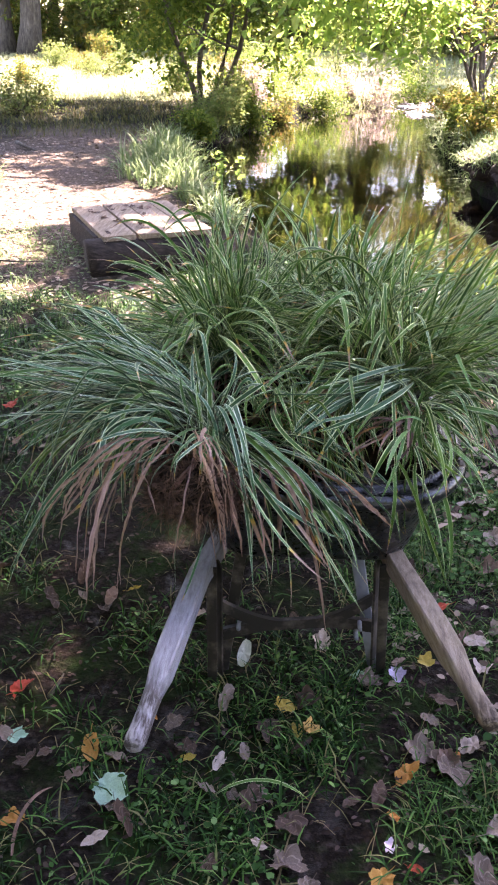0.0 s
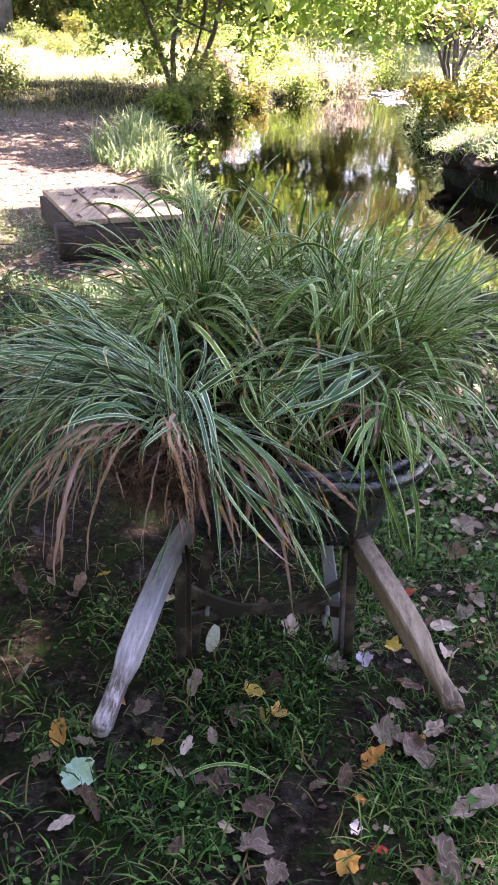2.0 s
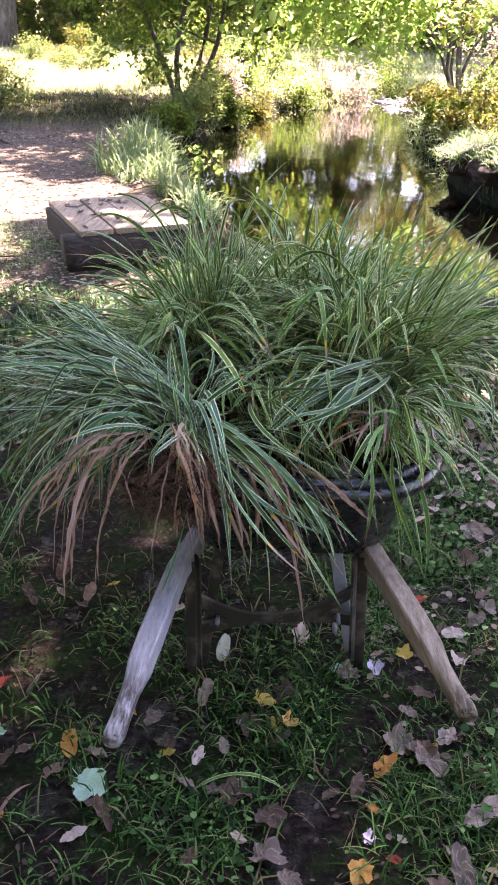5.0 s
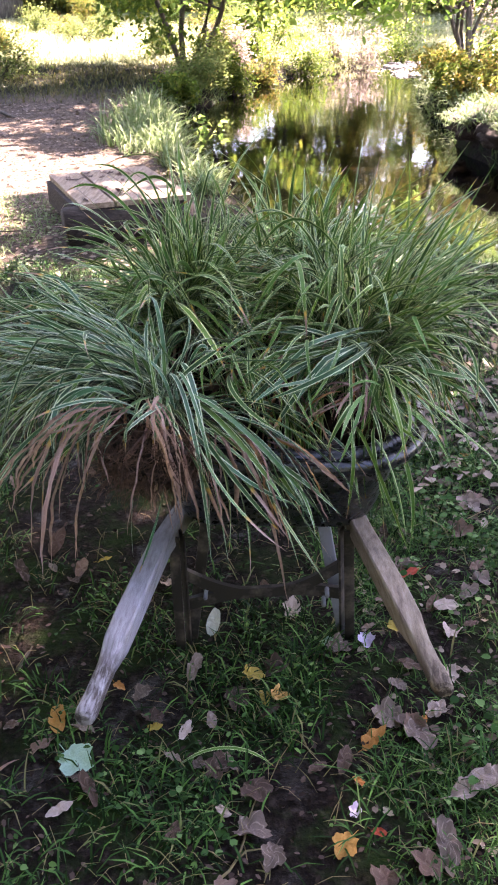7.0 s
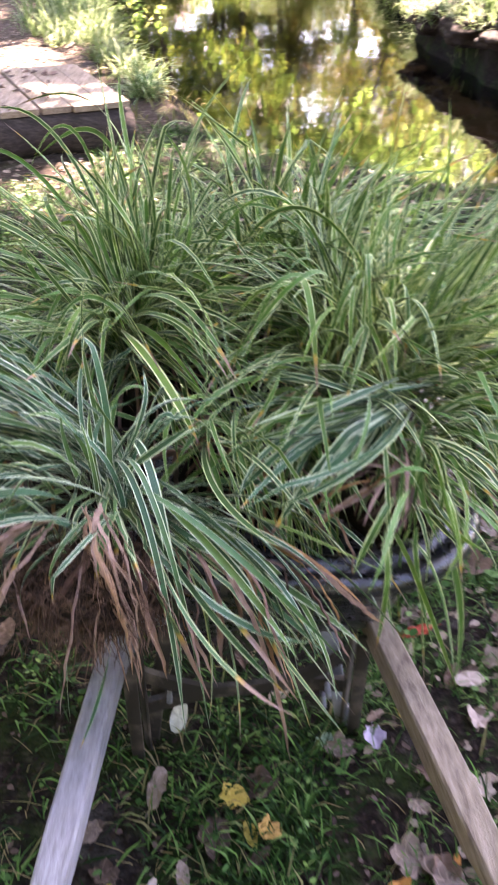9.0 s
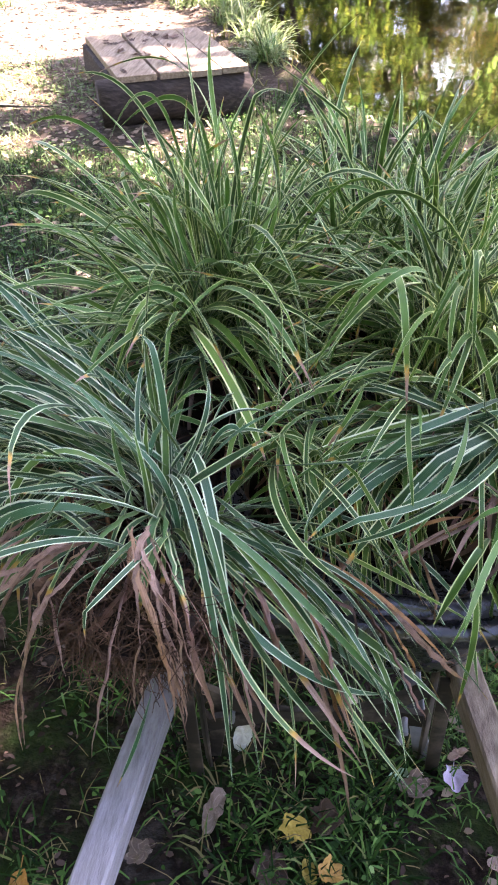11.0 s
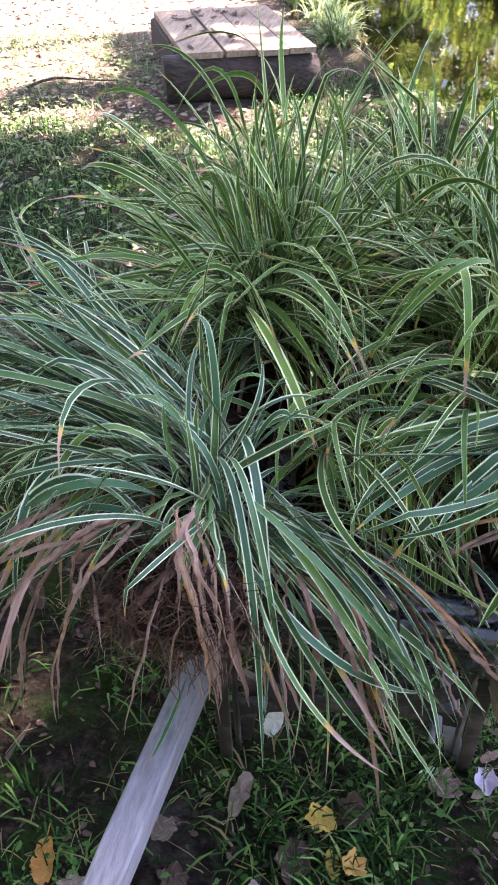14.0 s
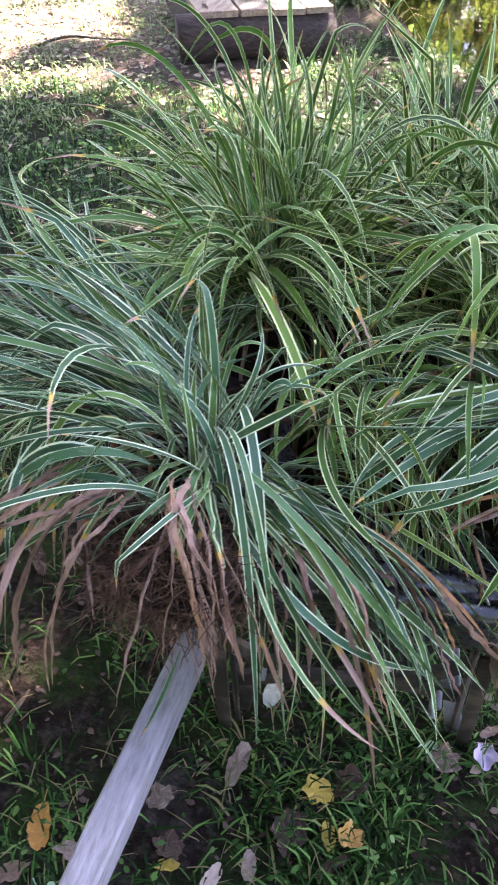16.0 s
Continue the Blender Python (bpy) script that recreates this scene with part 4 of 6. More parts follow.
middle = build_plant("lilyturf", (0.27, 1.99, 0.775), PLANT, BLADE, 15, [
    (60, 0, 360, 15, 65, 0.18, 0.30, 50, 110), (20, 230, 320, 10, 50, 0.16, 0.28, 60, 120)], 0.085, 0.0090, 0.7, 10, (150, 370), 14)
sheaves(middle, BLADE, [
    ((0.19, 1.86, 0.86), (0.26, 1.72, 0.79), 12, 0.03, 0.035, 0.0086), ((0.15, 1.88, 0.84), (0.30, 1.74, 0.80), 9, 0.03, 0.04, 0.0082), ((0.24, 1.94, 0.84), (0.14, 1.82, 0.84), 10, 0.05, 0.05, 0.0082)], 860)
root_ball(middle, (0, 0, -0.09), (0.15, 0.12, 0.08), 9, 80)

# a clump by the corner of the tray: it fans out over the middle and hangs over the rim
corner = build_plant("lilyturf", (0.48, 1.90, 0.80), PLANT, BLADE, 17, [
    (22, 0, 360, 20, 70, 0.14, 0.24, 50, 110), (16, -60, 30, 10, 55, 0.18, 0.32, 50, 110)], 0.05, 0.0092, 0.9, 0, (180, 400), 0)
sheaves(corner, BLADE_BLUE, [
    ((0.46, 1.88, 0.91), (0.21, 1.82, 0.875), 17, 0.012, 0.045, 0.0111), ((0.46, 1.87, 0.91), (0.27, 1.72, 0.845), 9, 0.012, 0.045, 0.0103), ((0.45, 1.86, 0.92), (0.33, 1.75, 0.835), 6, 0.012, 0.045, 0.0098),
    ((0.45, 1.87, 0.91), (0.27, 1.93, 0.92), 10, 0.015, 0.03, 0.0094)], 880)
sheaves(corner, BLADE, [
    ((0.48, 1.80, 0.83), (0.58, 1.71, 0.74), 6, 0.03, 0.025, 0.0098), ((0.46, 1.76, 0.79), (0.575, 1.68, 0.52), 2, 0.06, 0.012, 0.0094), ((0.46, 1.75, 0.77), (0.475, 1.69, 0.61), 3, 0.05, 0.02, 0.0074),
    ((0.47, 1.75, 0.77), (0.53, 1.66, 0.50), 2, 0.06, 0.02, 0.0074), ((0.52, 1.82, 0.82), (0.64, 1.72, 0.70), 3, 0.05, 0.02, 0.0082), ((0.55, 1.90, 0.84), (0.77, 1.80, 0.70), 5, 0.07, 0.03, 0.0094)], 900)
sheaf(corner, BLADE, (0.52, 1.90, 0.84), (0.68, 1.93, 0.80), 14, 0.05, 0.05, 0.0100, 915)
sheaf(corner, BLADE, (0.52, 2.00, 0.86), (0.76, 2.00, 0.82), 14, 0.06, 0.06, 0.0100, 916)
sheaf(corner, BLADE, (0.47, 1.87, 0.88), (0.45, 1.75, 0.78), 14, 0.03, 0.045, 0.0088, 917)
sheaf(corner, BLADE, (0.50, 1.84, 0.86), (0.53, 1.74, 0.76), 12, 0.03, 0.035, 0.0088, 918)
sheaf(corner, BLADE, (0.54, 1.92, 0.85), (0.65, 1.85, 0.75), 12, 0.05, 0.03, 0.0088, 919)
sheaf(corner, BLADE, (0.54, 1.98, 0.85), (0.70, 1.93, 0.74), 12, 0.06, 0.035, 0.0088, 920)
sheaf(corner, DEAD, (0.47, 1.83, 0.85), (0.41, 1.74, 0.79), 12, 0.015, 0.035, 0.007, 923, "dead_leaf", "withered pinkish brown leaf")
sheaf(corner, DEAD, (0.44, 1.80, 0.84), (0.35, 1.77, 0.79), 7, 0.01, 0.04, 0.006, 921, "dead_leaf", "withered pinkish brown leaf")
sheaf(corner, DEAD, (0.45, 1.82, 0.86), (0.52, 1.80, 0.82), 5, 0.01, 0.03, 0.006, 922, "dead_leaf", "withered pinkish brown leaf")
blades(front, BLADE_BLUE, [
    ((0.05, 1.80, 0.86), (-0.12, 1.80, 0.945), 0.02, 0.016), ((0.04, 1.77, 0.89), (0.152, 1.56, 0.548), 0.125, 0.0125), ((0.06, 1.76, 0.885), (0.188, 1.565, 0.52), 0.115, 0.0105), ((0.0, 1.74, 0.86), (-0.41, 1.75, 0.58), 0.12, 0.012),
    ((0.0, 1.76, 0.87), (-0.17, 1.66, 0.80), 0.05, 0.012), ((0.05, 1.83, 0.88), (0.140, 1.60, 0.60), 0.11, 0.012), ((0.02, 1.82, 0.88), (-0.24, 1.95, 0.985), 0.02, 0.012)], 930)
blades(back_left, BLADE, [
    ((0.01, 1.84, 0.86), (0.106, 1.888, 0.90), 0.07, 0.006), ((0.02, 2.08, 0.93), (0.23, 1.88, 0.95), 0.09, 0.011), ((0.0, 2.04, 0.95), (-0.05, 1.90, 0.90), 0.07, 0.011), ((0.03, 2.05, 0.93), (0.01, 1.90, 0.92), 0.06, 0.008)], 940)
blades(back_left, BLADE_LIME, [((0.041, 2.00, 0.968), (0.174, 1.805, 0.882), 0.018, 0.0135), ((0.0, 2.06, 0.92), (-0.06, 1.93, 0.98), 0.06, 0.011)], 945)
blades(right, BLADE, [
    ((0.42, 2.00, 0.98), (0.235, 2.0, 0.93), 0.10, 0.0098), ((0.30, 2.05, 0.98), (0.348, 1.87, 0.92), 0.13, 0.0098), ((0.40, 2.02, 0.97), (0.31, 1.85, 0.98), 0.06, 0.011), ((0.44, 2.0, 1.0), (0.45, 1.84, 0.96), 0.07, 0.0098),
    ((0.46, 2.02, 0.98), (0.53, 1.86, 0.95), 0.07, 0.0098)], 950)
blades(corner, BLADE_BLUE, [
    ((0.50, 1.90, 0.93), (0.20, 1.816, 0.88), 0.015, 0.0125), ((0.52, 1.88, 0.94), (0.24, 1.80, 0.87), 0.02, 0.012), ((0.50, 1.86, 0.93), (0.265, 1.718, 0.845), 0.02, 0.012), ((0.47, 1.84, 0.93), (0.325, 1.755, 0.837), 0.02, 0.013)], 960)
blades(corner, BLADE, [
    ((0.42, 1.86, 0.93), (0.525, 1.772, 0.83), 0.04, 0.0135), ((0.47, 1.72, 0.86), (0.413, 1.59, 0.825), 0.02, 0.012), ((0.45, 1.74, 0.84), (0.377, 1.646, 0.769), 0.02, 0.013), ((0.44, 1.76, 0.82), (0.581, 1.719, 0.745), 0.02, 0.011),
    ((0.47, 1.73, 0.77), (0.575, 1.686, 0.52), 0.06, 0.0115), ((0.60, 1.95, 0.86), (0.82, 1.80, 0.70), 0.07, 0.012), ((0.42, 1.74, 0.86), (0.50, 1.76, 0.86), 0.02, 0.010)], 970)
blades(corner, BLADE_LIME, [((0.24, 1.76, 0.79), (0.48, 1.70, 0.70), 0.01, 0.013)], 980)
blades(front, DEAD, [((0.23, 1.74, 0.78), (0.42, 1.67, 0.68), 0.02, 0.0075)], 985, "dead_leaf")
root_ball(corner, (0, 0.0, -0.08), (0.10, 0.10, 0.07), 12, 60)

# ---- wooden platform on a log ----


def build_platform():
    rng = random.Random(3)
    top = thing("wooden_platform", (-1.2, 7.5, -0.15), "low weathered plank platform on a dark log, dappled with sun", "platform")
    inv = Matrix.Translation((1.2, -7.5, 0.15))

    def add(name, bm, material, label=""):
        bmesh.ops.transform(bm, matrix=inv, verts=bm.verts[:])
        return part(name, bm, material, top, label)

    fl, fr, bl = Vector((-1.39, 6.78, 0.105)), Vector((-0.55, 7.14, 0.105)), Vector((-1.94, 7.95, 0.105))
    across, back = (fr - fl), (bl - fl)
    cuts = [0.0, 0.31, 0.55, 0.79, 1.0]
    for i in range(4):
        a, b = cuts[i] + (0.012 if i == 1 else 0.004), cuts[i + 1] - (0.012 if i == 0 else 0.004)
        mid = (a + b) / 2
        w = across.length * (b - a)
        p = fl + across * mid + back * rng.uniform(-0.02, 0.02)
        q = p + back * rng.uniform(0.98, 1.05)
        z = Vector((0, 0, rng.uniform(-0.006, 0.006)))
        add("plank", beam(p + z, q - z, w, 0.042, (0, 0, 1), 0.005), PLANK)
    log = Soup()
    d = across.normalized()
    n = Vector((-d.y, d.x, 0))
    start = fl + n * 0.06 - d * 0.12
    pts, rad = [], []
    for i in range(15):
        s = i / 14
        pts.append(start + d * 1.05 * s + Vector((0, 0, -0.172 + 0.012 * math.sin(5 * s))))
        rad.append(0.150 + 0.012 * math.sin(9 * s + 1) + rng.uniform(-0.003, 0.003))
    log.add(*tube(pts, rad, 20))
    ob = log.build("log", LOG, top, "dark weathered round log")
    ob.location = (1.2, -7.5, 0.15)
    for f, lab in ((0.02, "dark side beam"), (0.97, "dark side beam")):
        p = fl + across * f + back * 0.16 + Vector((0, 0, -0.125))
        add("side_beam", beam(p, p + back * 0.84, 0.09, 0.20, (0, 0, 1), 0.012), LOG, lab)
    p = fl + back * 0.95 + Vector((0, 0, -0.125))
    add("rear_beam", beam(p, p + across, 0.10, 0.20, (0, 0, 1), 0.012), LOG)


build_platform()

# ---- trees, shrubs ----


def leaf_quads(centres, sizes, rng, droop=0.4, ratio=0.5):
    """Folded pointed leaves, four triangles each."""
    n = len(centres)
    az = rng.uniform(0, 2 * np.pi, n)
    el = rng.normal(-droop, 0.45, n)
    d = np.stack([np.cos(el) * np.cos(az), np.cos(el) * np.sin(az), np.sin(el)], 1)
    side = np.stack([-np.sin(az), np.cos(az), np.zeros(n)], 1)
    roll = rng.normal(0, 0.5, n)[:, None]
    up = np.cross(d, side)
    side = side * np.cos(roll) + up * np.sin(roll)
    up = np.cross(d, side)
    L, W = sizes[:, None], (sizes * ratio)[:, None]
    v = np.stack([centres, centres + d * L * 0.45 + side * W * 0.5 + up * W * 0.18, centres + d * L, centres + d * L * 0.45 - side * W * 0.5 + up * W * 0.18, centres + d * L * 0.5], 1).reshape(-1, 3)
    faces = []
    for i in range(n):
        o = i * 5
        faces += [(o, o + 1, o + 4), (o + 1, o + 2, o + 4), (o + 2, o + 3, o + 4), (o + 3, o, o + 4)]
    return v, faces


def round_leaves(centres, sizes, rng, droop=0.4, ratio=0.5):
    """Oval pointed leaves folded along the midrib, eight triangles each."""
    n = len(centres)
    az = rng.uniform(0, 2 * np.pi, n)
    el = rng.normal(-droop, 0.4, n)
    d = np.stack([np.cos(el) * np.cos(az), np.cos(el) * np.sin(az), np.sin(el)], 1)
    side = np.stack([-np.sin(az), np.cos(az), np.zeros(n)], 1)
    roll = rng.normal(0, 0.45, n)[:, None]
    up = np.cross(d, side)
    side = side * np.cos(roll) + up * np.sin(roll)
    up = np.cross(d, side)
    L, W = sizes[:, None], (sizes * ratio)[:, None]
    sag = rng.uniform(0.0, 0.25, n)[:, None]
    rows = [(0.0, 0.0), (0.28, 0.46), (0.66, 0.42), (1.0, 0.0), (0.66, -0.42), (0.28, -0.46), (0.28, 0.0), (0.66, 0.0)]
    v = np.stack([centres + d * L * a + side * W * b + up * (W * abs(b) * 0.35) - np.array([0, 0, 1.0]) * (L * sag * a * a) for a, b in rows], 1).reshape(-1, 3)
    faces = []
    for i in range(n):
        o = i * 8
        faces += [(o, o + 1, o + 6), (o, o + 6, o + 5), (o + 1, o + 2, o + 7, o + 6), (o + 6, o + 7, o + 4, o + 5), (o + 2, o + 3, o + 7), (o + 7, o + 3, o + 4)]
    return v, faces


def leaves_object(name, centres, size, material, parent, label, seed, droop=0.4, ratio=0.5, fine=False):
    rng = np.random.default_rng(seed)
    centres = np.asarray(centres, float)
    v, f = (round_leaves if fine else leaf_quads)(centres, size * rng.uniform(0.6, 1.25, len(centres)), rng, droop, ratio)
    ob = mesh_object(name, v, f, material, parent, label, None, False)
    tagged(ob, kind="stuff")
    return ob


def build_tree(name, base, label, height, stems, spread, trunk, crown_r, crown_z, leaves, size, material, seed, lean=(0, 0), category="tree", clumps=26, bark=BARK, group="", limbs=5, ratio=0.5, flat=0.6, crook=0.05):
    """Tapered stems with limbs, and a crown of many leaves held in uneven clumps."""
    rng = random.Random(seed)
    nrng = np.random.default_rng(seed)
    tree = thing(name, base, label, category, group)
    tips = []
    for s in range(stems):
        a = 2 * math.pi * (s + rng.uniform(-0.3, 0.3)) / stems
        foot = Vector((math.cos(a), math.sin(a), 0)) * (trunk * 0.9 if stems > 1 else 0) + Vector((0, 0, -0.12))
        top = Vector((math.cos(a) * spread + lean[0], math.sin(a) * spread + lean[1], height * rng.uniform(0.85, 1.05)))
        pts = bent_path(foot, top, height * crook, 9, rng)
        rad = [trunk * (1.25 if i == 0 else 1.0) * (1 - 0.82 * i / 9) for i in range(10)]
        tube_object("trunk", pts, rad, bark, tree, "", 9)
        limb_soup = Soup()
        for k in range(limbs):
            i = rng.randint(3, 8)
            p = pts[i]
            aa = rng.uniform(0, 2 * math.pi)
            q = p + Vector((math.cos(aa), math.sin(aa), rng.uniform(0.1, 0.7))) * crown_r * rng.uniform(0.35, 0.8)
            bp = bent_path(p, q, 0.12 * crown_r, 6, rng)
            tube_object("limb", bp, [rad[i] * 0.6 * (1 - 0.85 * j / 6) for j in range(7)], bark, tree, "", 6)
            tips.append(q)
            for _ in range(2):
                j = rng.randint(2, 5)
                q2 = bp[j] + Vector((rng.gauss(0, 1), rng.gauss(0, 1), rng.gauss(0.3, 0.6))) * crown_r * 0.22
                limb_soup.add(*tube(bent_path(bp[j], q2, 0.03 * crown_r, 4, rng), [rad[i] * 0.25 * (1 - 0.2 * j2) for j2 in range(5)], 5))
                tips.append(q2)
        if limb_soup.n:
            tagged(limb_soup.build("twig_framework", bark, tree), kind="stuff")
        tips.append(top)
    centres = []
    cz = crown_z
    while len(tips) < clumps:
        v = Vector((rng.gauss(0, 1), rng.gauss(0, 1), rng.gauss(0, 1))).normalized() * rng.random() ** 0.4
        tips.append(Vector((lean[0] + v.x * crown_r, lean[1] + v.y * crown_r, cz + v.z * crown_r * flat)))
    per = leaves // len(tips)
    for t in tips:
        r = crown_r * rng.uniform(0.14, 0.32)
        q = nrng.normal(0, 1, (int(per * rng.uniform(0.5, 1.5)), 3))
        q = q / np.linalg.norm(q, axis=1)[:, None] * (nrng.random(len(q))[:, None] ** 0.45) * np.array([r, r, r * 0.6])
        centres.append(q + np.array(tuple(t)))
    leaves_object("crown", np.concatenate(centres), size, material, tree, "", seed, 0.5, ratio)
    return tree


def build_bush(name, base, label, radius, height, leaves, size, material, seed, group="", category="bush", droop=0.3, ratio=0.5):
    rng = np.random.default_rng(seed)
    r2 = random.Random(seed)
    bush = thing(name, base, label, category, group)
    soup = Soup()
    tips = []
    for k in range(9):
        a = r2.uniform(0, 2 * math.pi)
        q = Vector((math.cos(a) * radius * r2.uniform(0.2, 0.9), math.sin(a) * radius * r2.uniform(0.2, 0.9), height * r2.uniform(0.5, 1.0)))
        soup.add(*tube(bent_path((0, 0, -0.08), q, radius * 0.12, 5, r2), [0.016 * (1 - 0.16 * i) for i in range(6)], 5))
        tips.append(q)
        tips.append(q * 0.6)
        tips.append(Vector((q.x, q.y, q.z * 0.22)))
    tagged(soup.build("stem_framework", BARK, bush), kind="stuff")
    cs = []
    for t in tips:
        n = int(leaves / len(tips) * r2.uniform(0.5, 1.5))
        q = rng.normal(0, 1, (n, 3))
        q = q / np.linalg.norm(q, axis=1)[:, None] * (rng.random(n)[:, None] ** 0.5) * radius * r2.uniform(0.25, 0.5)
        q = q + np.array(tuple(t))
        cs.append(q[q[:, 2] > 0.02])
    leaves_object("foliage", np.concatenate(cs), size, material, bush, "", seed, droop, ratio)
    return bush


def tuft_into(soup, base, origin, blades, length, spread, rng, width=0.008, elev=(35, 88)):
    for _ in range(blades):
        a, r = rng.uniform(0, 2 * math.pi), spread * math.sqrt(rng.random())
        x, y = base[0] + r * math.cos(a), base[1] + r * math.sin(a)
        z = float(ground_height(x, y)) - 0.02
        if z < WATER_Z - 0.05:
            continue
        soup.add(*strap((x - origin[0], y - origin[1], z - origin[2]), rng.uniform(0, 360), rng.uniform(*elev), length * rng.uniform(0.5, 1.15), width * rng.uniform(0.7, 1.2), rng.uniform(30, 120), 6))


def build_tuft(name, base, label, blades, length, spread, material, seed, width=0.008, group="grass tufts along the bank", elev=(35, 88), category="grass"):
    top = thing(name, base, label, category, group)
    soup = Soup()
    tuft_into(soup, base, base, blades, length, spread, random.Random(seed), width, elev)
    tagged(soup.build("foliage", material, top), kind="stuff")
    return top


build_tree("shrub_tree", on_ground(-2.35, 22.0), "many-stemmed tree in shade at the meadow's edge", 4.6, 4, 1.3, 0.075, 3.0, 2.5, 15000, 0.17, FOLIAGE, 21, (0.6, -0.8), limbs=6, flat=0.72, clumps=110, crook=0.10)
build_tree("streamside_tree", on_ground(4.1, 21.5), "bare-stemmed streamside tree with spreading autumn branches", 4.6, 8, 2.3, 0.05, 2.8, 3.6, 9000, 0.10, FOLIAGE_AUTUMN, 22, (0.2, 0), limbs=6, crook=0.10, clumps=120, flat=0.7)


def build_overhanging_tree():
    """A streamside tree whose long limbs hang large leaves over the water."""
    rng = random.Random(41)
    tree = thing("overhanging_tree", on_ground(-7.5, 14.5), "tree with large bright leaves hanging over the stream", "tree")
    foot = Vector(tree.location)
    trunk = bent_path((0, 0, -0.2), (0.8, 0.3, 5.5), 0.25, 8, rng)
    tube_object("trunk", trunk, [0.2 * (1 - 0.08 * i) for i in range(9)], BARK, tree, "", 10)
    centres = []
    for y, x1, z1 in ((16.0, 2.9, 2.5), (15.0, 1.8, 2.5), (17.5, 3.6, 2.7), (14.4, 1.0, 2.6)):
        limb = bent_path(trunk[5], Vector((x1, y, z1)) - foot, 0.5, 10, rng)
        tube_object("limb", limb, [0.07 * (1 - 0.085 * i) for i in range(11)], BARK, tree, "", 7)
        twigs = Soup()
        for _ in range(26):
            i = rng.randint(8, 10)
            p = limb[i]
            q = p + Vector((rng.gauss(0.1, 0.75), rng.gauss(0, 0.7), rng.uniform(-1.5, 0.1)))
            path = bent_path(p, q, 0.12, 6, rng)
            twigs.add(*tube(path, [0.011 * (1 - 0.13 * k) for k in range(7)], 5))
            for k in range(2, 7):
                for _ in range(9):
                    centres.append(tuple(path[k] + Vector((rng.gauss(0, 0.16), rng.gauss(0, 0.16), rng.gauss(0, 0.12)))))
        tagged(twigs.build("twig_framework", BARK, tree), kind="stuff")
    leaves_object("crown", centres, 0.175, FOLIAGE_BACKLIT, tree, "large bright pointed green leaves", 41, 0.3, 0.55, True)


build_overhanging_tree()

# a broad-leaved sapling on the near bank
build_bush("sapling", on_ground(-1.25, 14.6), "broad-leaved sapling with bright yellowish leaves", 0.48, 0.7, 140, 0.14, FOLIAGE_BACKLIT, 44, "", "sapling", 0.2, 0.6)
# two thick dark trunks at the far edge of the meadow
for i, (x, y, r) in enumerate(((-16.4, 50.0, 0.55), (-14.8, 49.0, 0.6))):
    build_tree("woodland_tree", on_ground(x, y), "tall woodland tree with a thick dark trunk", 15, 1, 0.2, r, 4.6, 9.5, 2600, 0.5, FOLIAGE_HAZED, 90 + i, group="trees of the wood", clumps=40)

# woods behind the meadow and beyond the stream
rw = random.Random(5)
for i in range(44):
    x = -40 + 80 * (i + rw.uniform(-0.3, 0.3)) / 43
    y = 53 + rw.uniform(-1, 12) - 13 * max(0, min(1, (x - 3) / 8))
    h = rw.uniform(14, 21)
    build_tree("woodland_tree", on_ground(x, y), "woodland tree with a dark trunk and thin green crown", h, 1, 0.3, rw.uniform(0.2, 0.45), rw.uniform(3.8, 5.4), h * 0.45, 5200, 0.50, (FOLIAGE_HAZED, FOLIAGE_AUTUMN, FOLIAGE, FOLIAGE_AUTUMN)[i % 4], 100 + i, group="trees of the wood", clumps=70, flat=1.7)
for i in range(64):
    x = -32 + 64 * (i + rw.uniform(-0.4, 0.4)) / 63
    y = 53 + rw.uniform(-1, 6) - 15 * max(0, min(1, (x - 3) / 7))
    build_bush("woodland_bush", on_ground(x, y), "dense undergrowth at the edge of the wood", rw.uniform(1.6, 2.6), rw.uniform(2.4, 4.6), 1500, 0.26, FOLIAGE_HAZED if i % 4 else FOLIAGE, 200 + i, "undergrowth of the wood")

for i in range(40):
    x = -50 + 100 * (i + rw.uniform(-0.4, 0.4)) / 39
    build_bush("woodland_bush", on_ground(x, rw.uniform(64, 76)), "dense undergrowth at the edge of the wood", rw.uniform(2.4, 3.6), rw.uniform(3.5, 6.0), 1300, 0.42, FOLIAGE_HAZED if i % 3 else FOLIAGE_AUTUMN, 260 + i, "undergrowth of the wood")

# bushes and tufts along the banks
BUSHES = [(3.6, 16.5, 0.9, 0.7, FOLIAGE_AUTUMN), (4.3, 18.6, 1.0, 0.9, FOLIAGE), (3.6, 13.8, 0.7, 0.5, FOLIAGE_AUTUMN), (5.2, 15.0, 1.1, 0.9, FOLIAGE), (5.6, 20.5, 1.3, 1.2, FOLIAGE_AUTUMN), (4.6, 11.5, 0.9, 0.6, FOLIAGE),
          (-1.5, 20.6, 0.8, 0.8, FOLIAGE_HAZED), (-0.9, 24.5, 1.0, 1.0, FOLIAGE), (-0.6, 28.0, 1.2, 1.2, FOLIAGE), (6.9, 25.4, 1.3, 2.4, FOLIAGE_AUTUMN), (5.6, 23.6, 1.2, 1.9, BRUSH), (7.6, 29.0, 1.6, 2.6, BRUSH), (3.8, 33.0, 1.6, 2.6, FOLIAGE_HAZED), (7.5, 25.0, 1.8, 2.2, FOLIAGE_AUTUMN)]
